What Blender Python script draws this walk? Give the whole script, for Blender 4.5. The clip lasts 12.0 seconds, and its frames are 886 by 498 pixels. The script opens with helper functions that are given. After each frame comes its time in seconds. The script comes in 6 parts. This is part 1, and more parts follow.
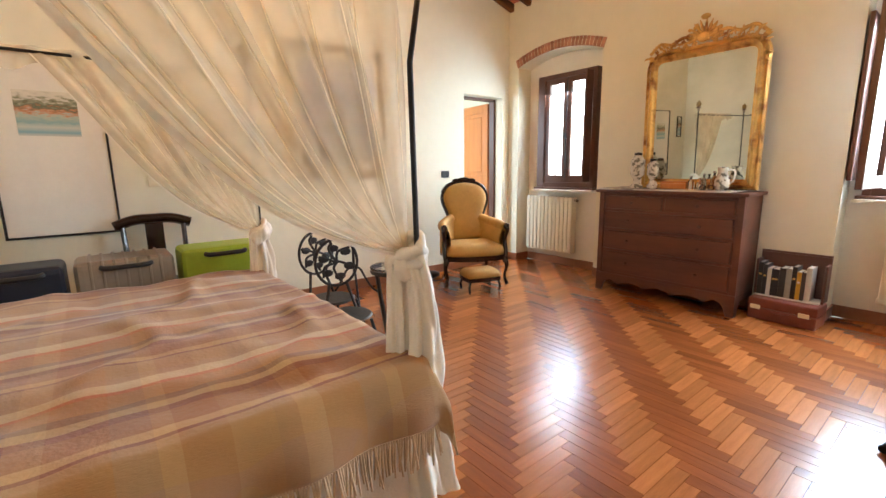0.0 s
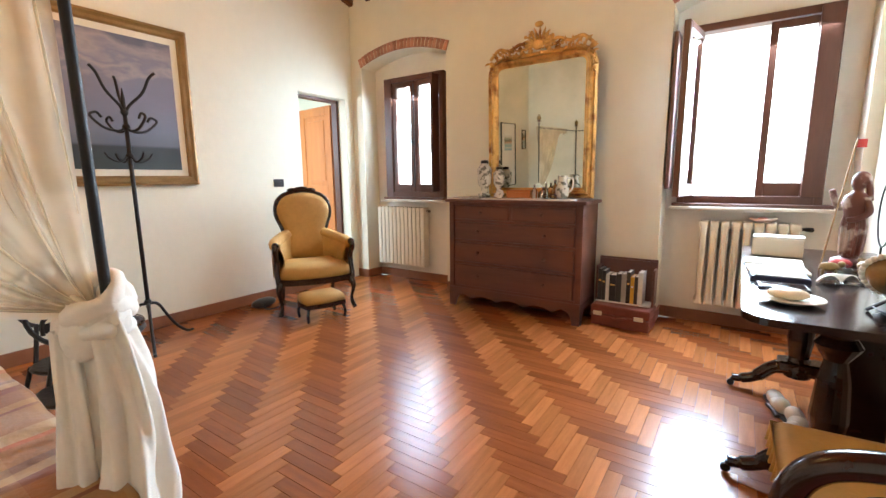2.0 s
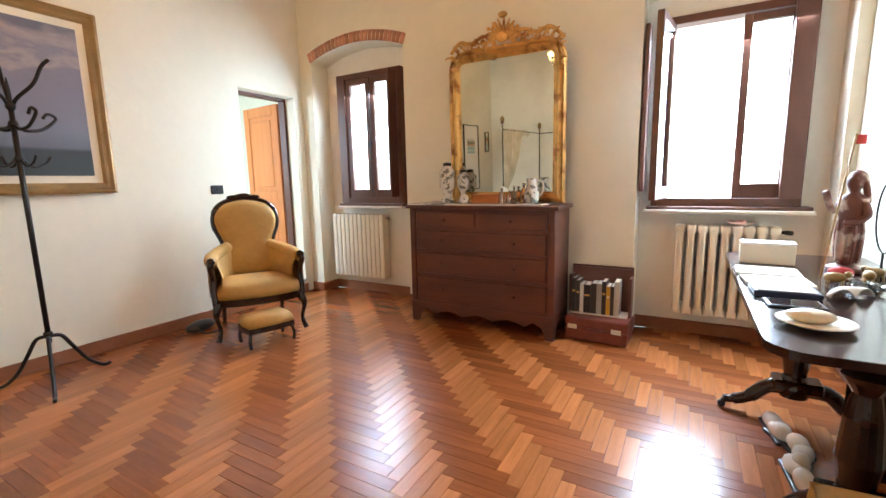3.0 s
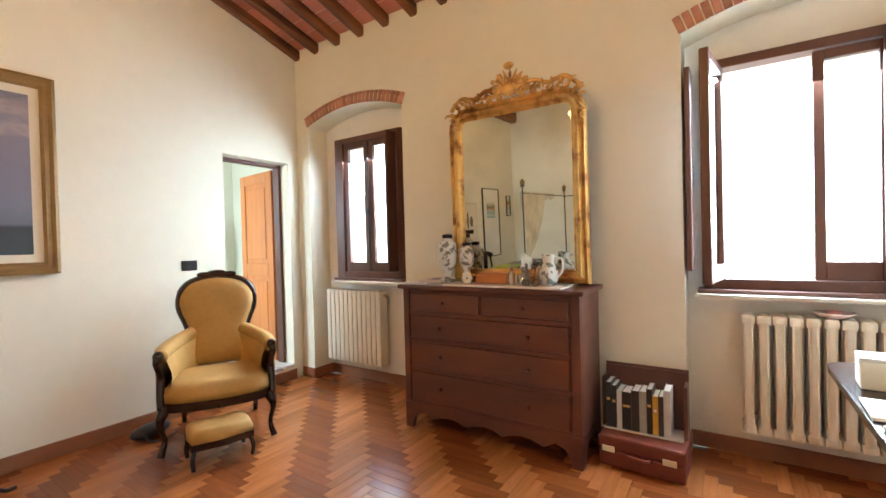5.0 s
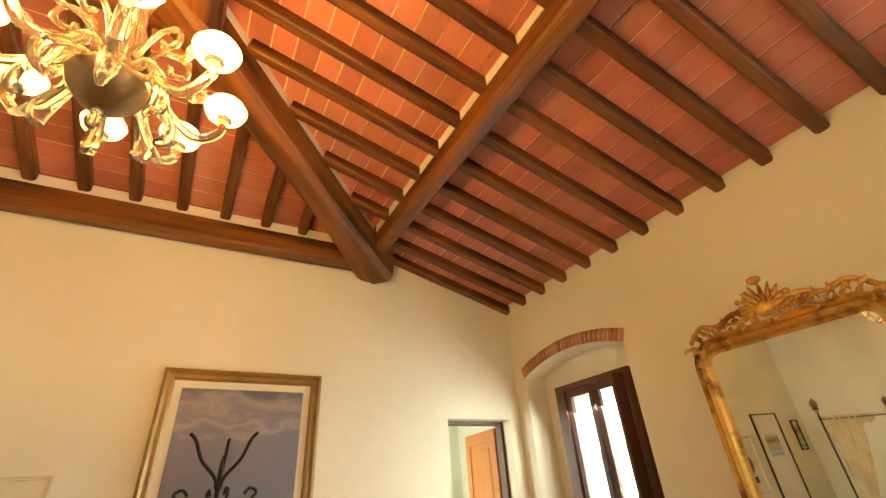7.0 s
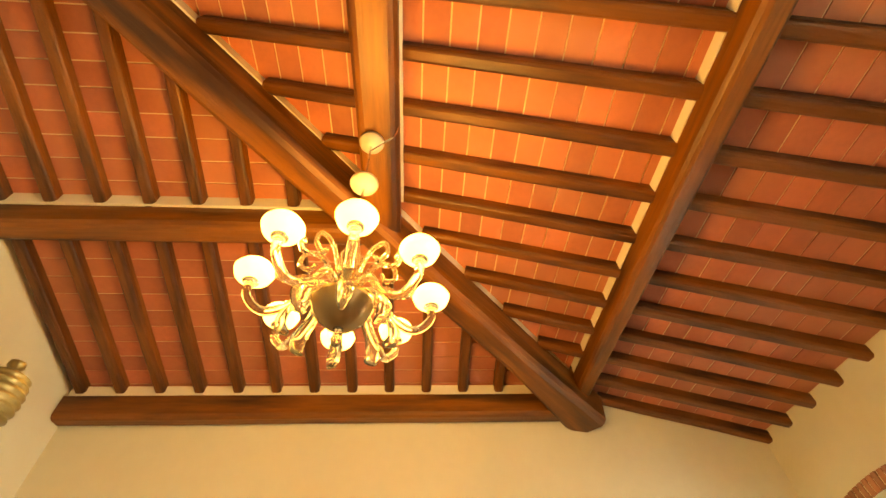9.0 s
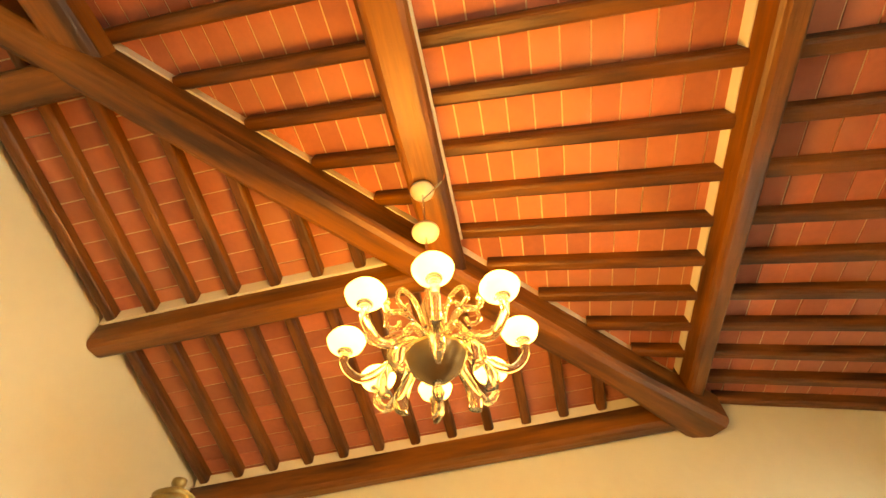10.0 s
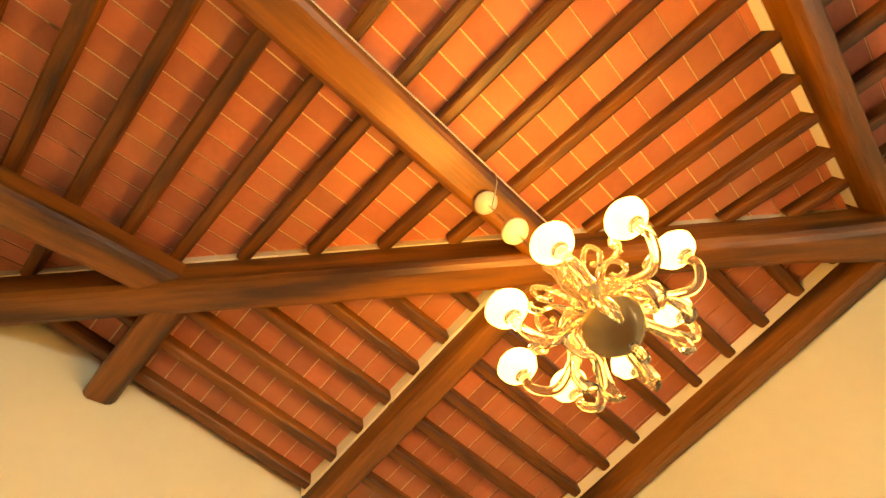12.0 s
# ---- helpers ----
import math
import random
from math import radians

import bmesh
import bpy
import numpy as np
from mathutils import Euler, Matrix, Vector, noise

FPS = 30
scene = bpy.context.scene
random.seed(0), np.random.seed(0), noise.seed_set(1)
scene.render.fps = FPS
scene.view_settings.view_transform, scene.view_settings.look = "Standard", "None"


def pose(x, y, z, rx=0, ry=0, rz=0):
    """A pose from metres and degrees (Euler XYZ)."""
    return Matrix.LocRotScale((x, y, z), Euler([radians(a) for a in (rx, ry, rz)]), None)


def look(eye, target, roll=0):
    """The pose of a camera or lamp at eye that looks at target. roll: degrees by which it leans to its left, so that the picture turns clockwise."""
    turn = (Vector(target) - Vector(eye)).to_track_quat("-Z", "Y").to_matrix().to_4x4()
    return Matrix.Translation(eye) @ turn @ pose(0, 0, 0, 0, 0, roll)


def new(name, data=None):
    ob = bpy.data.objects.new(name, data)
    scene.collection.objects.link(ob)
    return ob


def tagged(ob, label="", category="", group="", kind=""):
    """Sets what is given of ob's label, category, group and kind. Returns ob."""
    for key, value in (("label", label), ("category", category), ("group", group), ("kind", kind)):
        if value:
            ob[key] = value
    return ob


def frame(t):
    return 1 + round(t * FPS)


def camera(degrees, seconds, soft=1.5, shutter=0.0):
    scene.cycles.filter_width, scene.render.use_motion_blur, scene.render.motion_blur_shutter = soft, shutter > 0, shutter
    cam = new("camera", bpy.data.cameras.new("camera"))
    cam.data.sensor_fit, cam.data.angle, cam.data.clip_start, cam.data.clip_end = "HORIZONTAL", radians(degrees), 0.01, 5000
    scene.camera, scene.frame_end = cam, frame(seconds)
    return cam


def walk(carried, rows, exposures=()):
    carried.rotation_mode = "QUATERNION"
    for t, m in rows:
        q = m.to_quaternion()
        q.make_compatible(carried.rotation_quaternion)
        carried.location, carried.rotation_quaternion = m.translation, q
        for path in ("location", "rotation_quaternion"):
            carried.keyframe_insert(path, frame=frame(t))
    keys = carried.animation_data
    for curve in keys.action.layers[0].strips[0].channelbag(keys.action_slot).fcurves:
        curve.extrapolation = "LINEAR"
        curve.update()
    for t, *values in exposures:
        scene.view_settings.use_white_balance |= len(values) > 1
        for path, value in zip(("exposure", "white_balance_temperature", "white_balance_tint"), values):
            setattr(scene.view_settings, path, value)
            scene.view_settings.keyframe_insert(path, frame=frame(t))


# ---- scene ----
cam = camera(91.0, 12.0)
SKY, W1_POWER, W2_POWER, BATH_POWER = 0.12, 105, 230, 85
OUTSIDE, SHADE_GLOW, BULB = 12.0, 6.0, 25.0
EXPOSURES = [(0, 0.3, 5950, 5), (2.5, 0.32, 5600, 5), (5, 0.24, 5700, 4), (5.5, 0.22, 6100, 0), (6.5, 0.05, 7200, 0), (9, 0.18, 11500, -2), (12, 0.3, 11500, -2)]
PATH = [
    (0, (4.15, 2.648, 1.255), (2.611, 3.873, 0.893), -0.9),
    (0.5, (4.105, 2.739, 1.246), (2.673, 4.091, 0.897), -0.9),
    (1, (4.07, 2.838, 1.265), (2.748, 4.299, 0.921), -1.0),
    (1.5, (4.038, 3.017, 1.247), (2.808, 4.559, 0.915), -0.9),
    (2, (3.965, 3.186, 1.224), (2.854, 4.818, 0.902), -0.6),
    (2.5, (3.873, 3.333, 1.222), (2.877, 5.037, 0.899), -0.6),
    (4.5, (3.674, 4.058, 1.265), (2.705, 5.798, 1.083), -0.9),
    (5, (3.664, 4.186, 1.319), (2.564, 5.856, 1.292), -1.5),
    (5.5, (3.733, 4.263, 1.36), (2.456, 5.79, 1.548), -2.5),
    (6, (3.721, 4.421, 1.451), (2.258, 5.707, 1.903), -2.9),
    (6.5, (3.626, 4.413, 1.486), (2.111, 5.494, 2.219), -3.8),
    (7, (3.505, 4.317, 1.577), (2.003, 5.201, 2.557), -3.9),
    (7.2, (3.495, 4.329, 1.6), (2.0, 5.116, 2.67), -3.8),
    (8.8, (3.435, 4.19, 1.696), (2.078, 4.373, 3.154), -2.5),
    (9, (3.44, 4.178, 1.686), (2.116, 4.302, 3.18), -3.1),
    (9.5, (3.458, 4.153, 1.706), (2.176, 4.143, 3.241), -4.4),
    (10, (3.471, 4.119, 1.713), (2.268, 4.002, 3.307), -7.5),
    (10.5, (3.475, 4.093, 1.728), (2.347, 3.893, 3.367), -10.8),
    (11, (3.455, 4.046, 1.743), (2.417, 3.793, 3.433), -15.2),
    (11.5, (3.431, 4.0, 1.75), (2.458, 3.717, 3.474), -21.1),
    (12, (3.389, 3.98, 1.746), (2.475, 3.656, 3.495), -30.7),
]
walk(cam, [(t, look(eye, target, roll)) for t, eye, target, roll in PATH], EXPOSURES)

# ---- world, lights ----
world = bpy.data.worlds.new("world")
scene.world = world
world.use_nodes = True
wn = world.node_tree
sky = wn.nodes.new("ShaderNodeTexSky")
sky.sky_type, sky.sun_disc = "NISHITA", False
sky.sun_elevation, sky.sun_rotation = radians(42), radians(160)
wn.links.new(sky.outputs[0], wn.nodes["Background"].inputs[0])
wn.nodes["Background"].inputs[1].default_value = SKY
sun = new("sun", bpy.data.lights.new("sun", "SUN"))
sun.data.energy, sun.data.angle, sun.data.color = 2.5, radians(0.6), (1, 0.95, 0.88)
sun.matrix_world = look((0, 0, 20), (6, 9, 0))


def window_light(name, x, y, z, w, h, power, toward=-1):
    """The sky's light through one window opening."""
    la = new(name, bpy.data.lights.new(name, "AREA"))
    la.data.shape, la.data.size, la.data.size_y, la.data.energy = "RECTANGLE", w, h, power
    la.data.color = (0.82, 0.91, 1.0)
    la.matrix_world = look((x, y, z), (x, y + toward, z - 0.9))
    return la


window_light("window_light_west", 0.80, 7.62, 1.75, 0.62, 1.2, W1_POWER)
window_light("window_light_east", 3.98, 7.62, 1.75, 0.87, 1.3, W2_POWER)

# ---- materials ----


def mat(name, color, rough=0.6, metal=0.0, var=0.12, scale=6.0, bump=0.0, bscale=60.0, stretch=(1, 1, 1), per_piece=0.0, spec=0.5, coat=0.0, trans=0.0, island=False):
    """A surface with broad stains, fine grain and relief."""
    m = bpy.data.materials.new(name)
    m.use_nodes = True
    nt = m.node_tree
    b = nt.nodes["Principled BSDF"]
    N, L = nt.nodes.new, nt.links.new
    tc = N("ShaderNodeTexCoord")
    mp = N("ShaderNodeMapping")
    mp.inputs["Scale"].default_value = stretch
    L(tc.outputs["Object"], mp.inputs[0])
    n1 = N("ShaderNodeTexNoise")
    n1.inputs["Scale"].default_value, n1.inputs["Detail"].default_value = scale, 5
    n2 = N("ShaderNodeTexNoise")
    n2.inputs["Scale"].default_value, n2.inputs["Detail"].default_value = scale * 7, 4
    L(mp.outputs[0], n1.inputs["Vector"])
    L(mp.outputs[0], n2.inputs["Vector"])
    mix = N("ShaderNodeMath")
    mix.operation = "MULTIPLY_ADD"
    mix.inputs[1].default_value = 0.5
    L(n2.outputs["Fac"], mix.inputs[0])
    L(n1.outputs["Fac"], mix.inputs[2])
    mr = N("ShaderNodeMapRange")
    mr.inputs["From Min"].default_value, mr.inputs["From Max"].default_value = 0.45, 1.05
    mr.inputs["To Min"].default_value, mr.inputs["To Max"].default_value = 1 - var, 1 + var
    L(mix.outputs[0], mr.inputs["Value"])
    val = mr.outputs[0]
    if per_piece:
        src = N("ShaderNodeNewGeometry").outputs["Random Per Island"] if island else N("ShaderNodeObjectInfo").outputs["Random"]
        pr = N("ShaderNodeMapRange")
        pr.inputs["To Min"].default_value, pr.inputs["To Max"].default_value = 1 - per_piece, 1 + per_piece
        L(src, pr.inputs["Value"])
        mu = N("ShaderNodeMath")
        mu.operation = "MULTIPLY"
        L(val, mu.inputs[0])
        L(pr.outputs[0], mu.inputs[1])
        val = mu.outputs[0]
    hs = N("ShaderNodeHueSaturation")
    hs.inputs["Color"].default_value = (*color, 1)
    L(val, hs.inputs["Value"])
    L(hs.outputs[0], b.inputs["Base Color"])
    b.inputs["Roughness"].default_value, b.inputs["Metallic"].default_value = rough, metal
    b.inputs["Specular IOR Level"].default_value = spec
    b.inputs["Coat Weight"].default_value = coat
    b.inputs["Coat Roughness"].default_value = 0.12
    b.inputs["Transmission Weight"].default_value = trans
    if bump:
        bn = N("ShaderNodeTexNoise")
        bn.inputs["Scale"].default_value, bn.inputs["Detail"].default_value = bscale, 3
        L(mp.outputs[0], bn.inputs["Vector"])
        bu = N("ShaderNodeBump")
        bu.inputs["Strength"].default_value, bu.inputs["Distance"].default_value = bump, 0.01
        L(bn.outputs["Fac"], bu.inputs["Height"])
        L(bu.outputs[0], b.inputs["Normal"])
    return m


def two_tone(m, other, scale, lo=0.45, hi=0.6, stretch=(1, 1, 1)):
    """Mixes blotches of another colour into a material."""
    nt = m.node_tree
    b = nt.nodes["Principled BSDF"]
    src = b.inputs["Base Color"].links[0].from_socket
    n = nt.nodes.new("ShaderNodeTexNoise")
    n.inputs["Scale"].default_value, n.inputs["Detail"].default_value = scale, 6
    mp = nt.nodes.new("ShaderNodeMapping")
    mp.inputs["Scale"].default_value = stretch
    nt.links.new(nt.nodes.new("ShaderNodeTexCoord").outputs["Object"], mp.inputs[0])
    nt.links.new(mp.outputs[0], n.inputs["Vector"])
    mr = nt.nodes.new("ShaderNodeMapRange")
    mr.inputs["From Min"].default_value, mr.inputs["From Max"].default_value = lo, hi
    nt.links.new(n.outputs["Fac"], mr.inputs["Value"])
    mx = nt.nodes.new("ShaderNodeMix")
    mx.data_type = "RGBA"
    mx.inputs["B"].default_value = (*other, 1)
    nt.links.new(mr.outputs[0], mx.inputs["Factor"])
    nt.links.new(src, mx.inputs["A"])
    nt.links.new(mx.outputs["Result"], b.inputs["Base Color"])
    return m


M_WALL = mat("cream_plaster", (0.76, 0.73, 0.60), 0.85, var=0.04, scale=1.5, bump=0.12, bscale=18)
M_WHITE = mat("white_plaster", (0.78, 0.74, 0.66), 0.85, var=0.05, scale=2, bump=0.1, bscale=20)
M_BATH = mat("pale_green_plaster", (0.74, 0.72, 0.58), 0.7, var=0.04, scale=2)
M_FLOORBED = mat("dark_joint", (0.10, 0.035, 0.015), 0.5, var=0.2)
M_SKIRT = mat("reddish_skirting", (0.26, 0.10, 0.045), 0.4, var=0.2, scale=3)
M_BEAM = two_tone(mat("old_beam_wood", (0.21, 0.070, 0.015), 0.45, var=0.35, scale=3, stretch=(0.25, 3, 3), bump=0.5, bscale=14), (0.045, 0.014, 0.004), 2.2, 0.44, 0.64, (0.4, 3, 3))
M_RAFTER = two_tone(mat("rafter_wood", (0.19, 0.062, 0.013), 0.45, var=0.3, scale=3, stretch=(0.3, 4, 4), per_piece=0.18, bump=0.5, bscale=18), (0.035, 0.011, 0.004), 2.5, 0.44, 0.64, (0.4, 3, 3))
M_TILE = two_tone(mat("terracotta_tile", (0.50, 0.17, 0.12), 0.8, var=0.16, scale=4, per_piece=0.22, island=True, bump=0.15, bscale=30), (0.50, 0.21, 0.14), 1.6, 0.45, 0.7)
M_GROUT = mat("lime_joint", (0.78, 0.64, 0.46), 0.9, var=0.1)
M_BRICK = mat("arch_brick", (0.40, 0.19, 0.12), 0.85, var=0.2, scale=10, per_piece=0.25, bump=0.3, bscale=40)
M_WINWOOD = mat("brown_window_wood", (0.095, 0.032, 0.016), 0.45, var=0.2, scale=4, stretch=(3, 3, 0.4))
M_DOOR = mat("chestnut_door_wood", (0.46, 0.16, 0.035), 0.42, var=0.16, scale=4, stretch=(3, 3, 0.3))
M_MAHOG = two_tone(mat("dark_walnut", (0.090, 0.032, 0.023), 0.42, var=0.3, scale=4, stretch=(0.4, 3, 3), bump=0.08, bscale=20), (0.16, 0.05, 0.022), 2.0, 0.45, 0.7, (0.5, 2, 2))
M_EBONY = mat("polished_dark_wood", (0.022, 0.009, 0.006), 0.16, var=0.3, scale=5)
M_MARBLE = two_tone(mat("grey_veined_marble", (0.62, 0.58, 0.54), 0.25, var=0.1), (0.32, 0.30, 0.29), 4, 0.55, 0.62)
M_STONE = mat("pale_stone", (0.62, 0.56, 0.48), 0.6, var=0.08)
M_RAD = mat("cream_radiator_paint", (0.72, 0.66, 0.54), 0.35, var=0.03)
M_GOLD = two_tone(mat("old_gilding", (0.66, 0.41, 0.13), 0.38, metal=0.75, var=0.25, scale=14, bump=0.35, bscale=60), (0.30, 0.13, 0.04), 9, 0.52, 0.66)
M_MIRROR = mat("mirror_glass", (0.66, 0.65, 0.54), 0.015, metal=1.0, var=0.03, scale=3)
M_VELVET = mat("ochre_velvet", (0.43, 0.24, 0.055), 0.75, var=0.16, scale=5, bump=0.25, bscale=180)
M_IRON = mat("black_wrought_iron", (0.012, 0.011, 0.011), 0.45, metal=0.4, var=0.3, scale=8, bump=0.2, bscale=60)
M_GLASS = mat("clear_glass", (0.95, 0.97, 0.96), 0.02, trans=1.0, var=0.0)
M_BLACK = mat("black_plastic", (0.015, 0.015, 0.017), 0.35, var=0.1)
M_PAPER = mat("white_paper", (0.78, 0.76, 0.7), 0.8, var=0.04)
M_CREAM = mat("cream_mount", (0.72, 0.66, 0.52), 0.8, var=0.03)
M_LINEN = mat("white_linen", (0.75, 0.72, 0.68), 0.85, var=0.05, scale=6, bump=0.15, bscale=90)
M_BRASS = mat("aged_brass", (0.26, 0.17, 0.06), 0.4, metal=0.6, var=0.25, scale=20)
M_PEWTER = mat("dull_pewter", (0.30, 0.27, 0.23), 0.45, metal=0.5, var=0.25, scale=20)
M_CHROME = mat("brushed_steel", (0.6, 0.6, 0.58), 0.25, metal=1.0, var=0.05)

# ---- mesh helpers ----


def part(name, bm, material, parent=None, label="", smooth=False, kind=""):
    me = bpy.data.meshes.new(name)
    bmesh.ops.recalc_face_normals(bm, faces=bm.faces)
    bm.to_mesh(me)
    bm.free()
    me.materials.append(material)
    if smooth:
        me.shade_smooth()
    ob = new(name, me)
    if parent:
        ob.parent = parent
    return tagged(ob, label=label, kind=kind)


def thing(name, label, category, m=None, group=""):
    ob = tagged(new(name), label=label, category=category, group=group)
    if m is not None:
        ob.matrix_basis = m
    return ob


def box(bm, x0, x1, y0, y1, z0, z1, bevel=0.0, m=None, seg=1):
    r = bmesh.ops.create_cube(bm, size=1)
    vs = r["verts"]
    for v in vs:
        v.co = Vector((x0 + (v.co.x + 0.5) * (x1 - x0), y0 + (v.co.y + 0.5) * (y1 - y0), z0 + (v.co.z + 0.5) * (z1 - z0)))
    if bevel:
        es = list({e for v in vs for e in v.link_edges})
        r = bmesh.ops.bevel(bm, geom=es, offset=bevel, segments=seg, profile=0.6, affect="EDGES")
        vs = list({v for f in r["faces"] for v in f.verts} | {v for v in vs if v.is_valid})
    if m is not None:
        bmesh.ops.transform(bm, matrix=m, verts=vs)
    return bm


def B(*a, **k):
    return box(bmesh.new(), *a, **k)


def tube(bm, pts, radii, n=10, closed=False, squash=1.0):
    """A round rod through points, with a radius at each."""
    pts = [Vector(p) for p in pts]
    if isinstance(radii, (int, float)):
        radii = [radii] * len(pts)
    rings, up = [], None
    for i, p in enumerate(pts):
        a = pts[i - 1] if (i or closed) else p
        c = pts[(i + 1) % len(pts)] if (i < len(pts) - 1 or closed) else p
        d = (c - a).normalized()
        if up is None:
            up = d.orthogonal().normalized()
        up = (up - d * up.dot(d))
        up = up.normalized() if up.length > 1e-6 else d.orthogonal().normalized()
        s = d.cross(up)
        rings.append([bm.verts.new(p + (up * math.cos(q) * squash + s * math.sin(q)) * radii[i]) for q in (2 * math.pi * k / n for k in range(n))])
    m = len(rings)
    for i in range(m if closed else m - 1):
        r, q = rings[i], rings[(i + 1) % m]
        for k in range(n):
            bm.faces.new((r[k], r[(k + 1) % n], q[(k + 1) % n], q[k]))
    if not closed:
        bm.faces.new(rings[0][::-1])
        bm.faces.new(rings[-1])
    return bm


def spline(pts, n=8):
    """Smooth curve through points."""
    P = [Vector(p) for p in pts]
    P = [2 * P[0] - P[1]] + P + [2 * P[-1] - P[-2]]
    out = []
    for i in range(1, len(P) - 2):
        a, b, c, d = P[i - 1:i + 3]
        for k in range(n):
            t = k / n
            out.append(0.5 * ((2 * b) + (c - a) * t + (2 * a - 5 * b + 4 * c - d) * t * t + (3 * b - a - 3 * c + d) * t ** 3))
    return out + [P[-2]]


def lathe(bm, profile, n=24, m=None):
    """Turns a profile of (radius, z) about z."""
    rings = []
    for r, z in profile:
        ring = [bm.verts.new((r * math.cos(2 * math.pi * k / n), r * math.sin(2 * math.pi * k / n), z)) for k in range(n)]
        rings.append(ring)
    for a, b in zip(rings, rings[1:]):
        for k in range(n):
            bm.faces.new((a[k], a[(k + 1) % n], b[(k + 1) % n], b[k]))
    if profile[0][0] > 1e-4:
        bm.faces.new(rings[0][::-1])
    if profile[-1][0] > 1e-4:
        bm.faces.new(rings[-1])
    if m is not None:
        bmesh.ops.transform(bm, matrix=m, verts=[v for r in rings for v in r])
    return bm


def ball(bm, c, r, sx=1, sy=1, sz=1, u=14, v=9):
    s = bmesh.ops.create_uvsphere(bm, u_segments=u, v_segments=v, radius=r)
    for w in s["verts"]:
        w.co = Vector((w.co.x * sx, w.co.y * sy, w.co.z * sz)) + Vector(c)
    return bm


def prism(bm, outline, a0, a1, axis="y"):
    """A flat outline pushed from a0 to a1 along an axis. Outline pairs are the other two axes in order."""
    def co(p, a):
        return {"x": (a, p[0], p[1]), "y": (p[0], a, p[1]), "z": (p[0], p[1], a)}[axis]
    lo, hi = [bm.verts.new(co(p, a0)) for p in outline], [bm.verts.new(co(p, a1)) for p in outline]
    bm.faces.new(lo)
    bm.faces.new(hi[::-1])
    for i in range(len(lo)):
        j = (i + 1) % len(lo)
        bm.faces.new((lo[i], hi[i], hi[j], lo[j]))
    return bm


def grid(bm, nu, nv, fn):
    vs = [[bm.verts.new(fn(i / nu, j / nv)) for j in range(nv + 1)] for i in range(nu + 1)]
    for i in range(nu):
        for j in range(nv):
            bm.faces.new((vs[i][j], vs[i + 1][j], vs[i + 1][j + 1], vs[i][j + 1]))
    return bm


def thicken(ob, t, offset=0.0):
    md = ob.modifiers.new("thickness", "SOLIDIFY")
    md.thickness, md.offset = t, offset
    return ob


# ---- the shell ----
EX, SY, NY, BK = 4.67, 1.45, 7.10, 7.34


def plane_n(y):
    return 3.20 + 0.272 * (7.1 - y)


def plane_w(x):
    return 3.571 + 0.285 * x


RH, TT = 0.085, 0.012
wall_n = tagged(new("wall_north"), kind="structure", label="cream plastered wall with two arched window niches")
wall_w = tagged(new("wall_west"), kind="structure", label="cream plastered wall with a doorway near the corner")
NICHES = ((0.17, 1.36, 2.50, 0.115), (3.44, 4.60, 2.50, 0.115))
WINS = ((0.385, 1.21, 1.02, 2.37), (3.54, 4.435, 1.01, 2.34))


def arch_pts(x0, x1, zs, rise, n=16):
    return [(x0 + (x1 - x0) * k / n, zs + rise * (1 - (2 * k / n - 1) ** 2)) for k in range(n + 1)]


def wall_front():
    """The room side of the north wall, with niches cut to the floor."""
    bm = bmesh.new()
    n1, n2 = NICHES
    top = 3.42
    box(bm, -0.3, n1[0], NY, BK, 0, top)
    box(bm, n1[1], n2[0], NY, BK, 0, top)
    box(bm, n2[1], EX, NY, BK, 0, top)
    for x0, x1, zs, rise in NICHES:
        prism(bm, arch_pts(x0, x1, zs, rise) + [(x1, top), (x0, top)], NY, BK)
    return bm


part("niche_wall", wall_front(), M_WALL, wall_n)
bm = bmesh.new()
xs = [-0.3, WINS[0][0], WINS[0][1], WINS[1][0], WINS[1][1], EX + 0.3]
for i in (0, 2, 4):
    box(bm, xs[i], xs[i + 1], BK, 7.66, 0, 3.42)
for x0, x1, z0, z1 in WINS:
    box(bm, x0, x1, BK, 7.66, 0, z0)
    box(bm, x0, x1, BK, 7.66, z1, 3.42)
part("outer_wall", bm, M_WHITE, wall_n)

DY0, DY1, DZ0, DZ1 = 6.31, 6.985, 0.15, 2.15


def gable(y0, y1, z0=None):
    return [(y0, 0), (y1, 0), (y1, plane_n(y1) + 0.12), (5.72, plane_n(5.72) + 0.1), (y0, 3.67)]


bm = bmesh.new()
prism(bm, [(0.9, 0), (DY0, 0), (DY0, plane_n(DY0) + 0.1), (5.72, plane_n(5.72) + 0.1), (0.9, 3.67)], -0.22, 0, "x")
prism(bm, [(DY0, DZ1), (DY1, DZ1), (DY1, plane_n(DY1) + 0.1), (DY0, plane_n(DY0) + 0.1)], -0.22, 0, "x")
prism(bm, [(DY0, 0), (DY1, 0), (DY1, DZ0 - 0.03), (DY0, DZ0 - 0.03)], -0.22, 0, "x")
prism(bm, [(DY1, 0), (NY, 0), (NY, plane_n(NY) + 0.1), (DY1, plane_n(DY1) + 0.1)], -0.22, 0, "x")
part("plaster", bm, M_WALL, wall_w)
wall_e = tagged(part("wall_east", B(EX, EX + 0.3, 0.7, BK, 0, 5.6), M_WALL), kind="structure", label="plain cream plastered wall behind the writing table")
wall_s = tagged(part("wall_south", prism(bmesh.new(), [(-0.22, 1.42), (EX, 1.42), (EX, 1.12), (-0.22, 1.12)], 0, 5.6, "z"), M_WALL), kind="structure", label="plain cream plastered wall under the sloping roof")

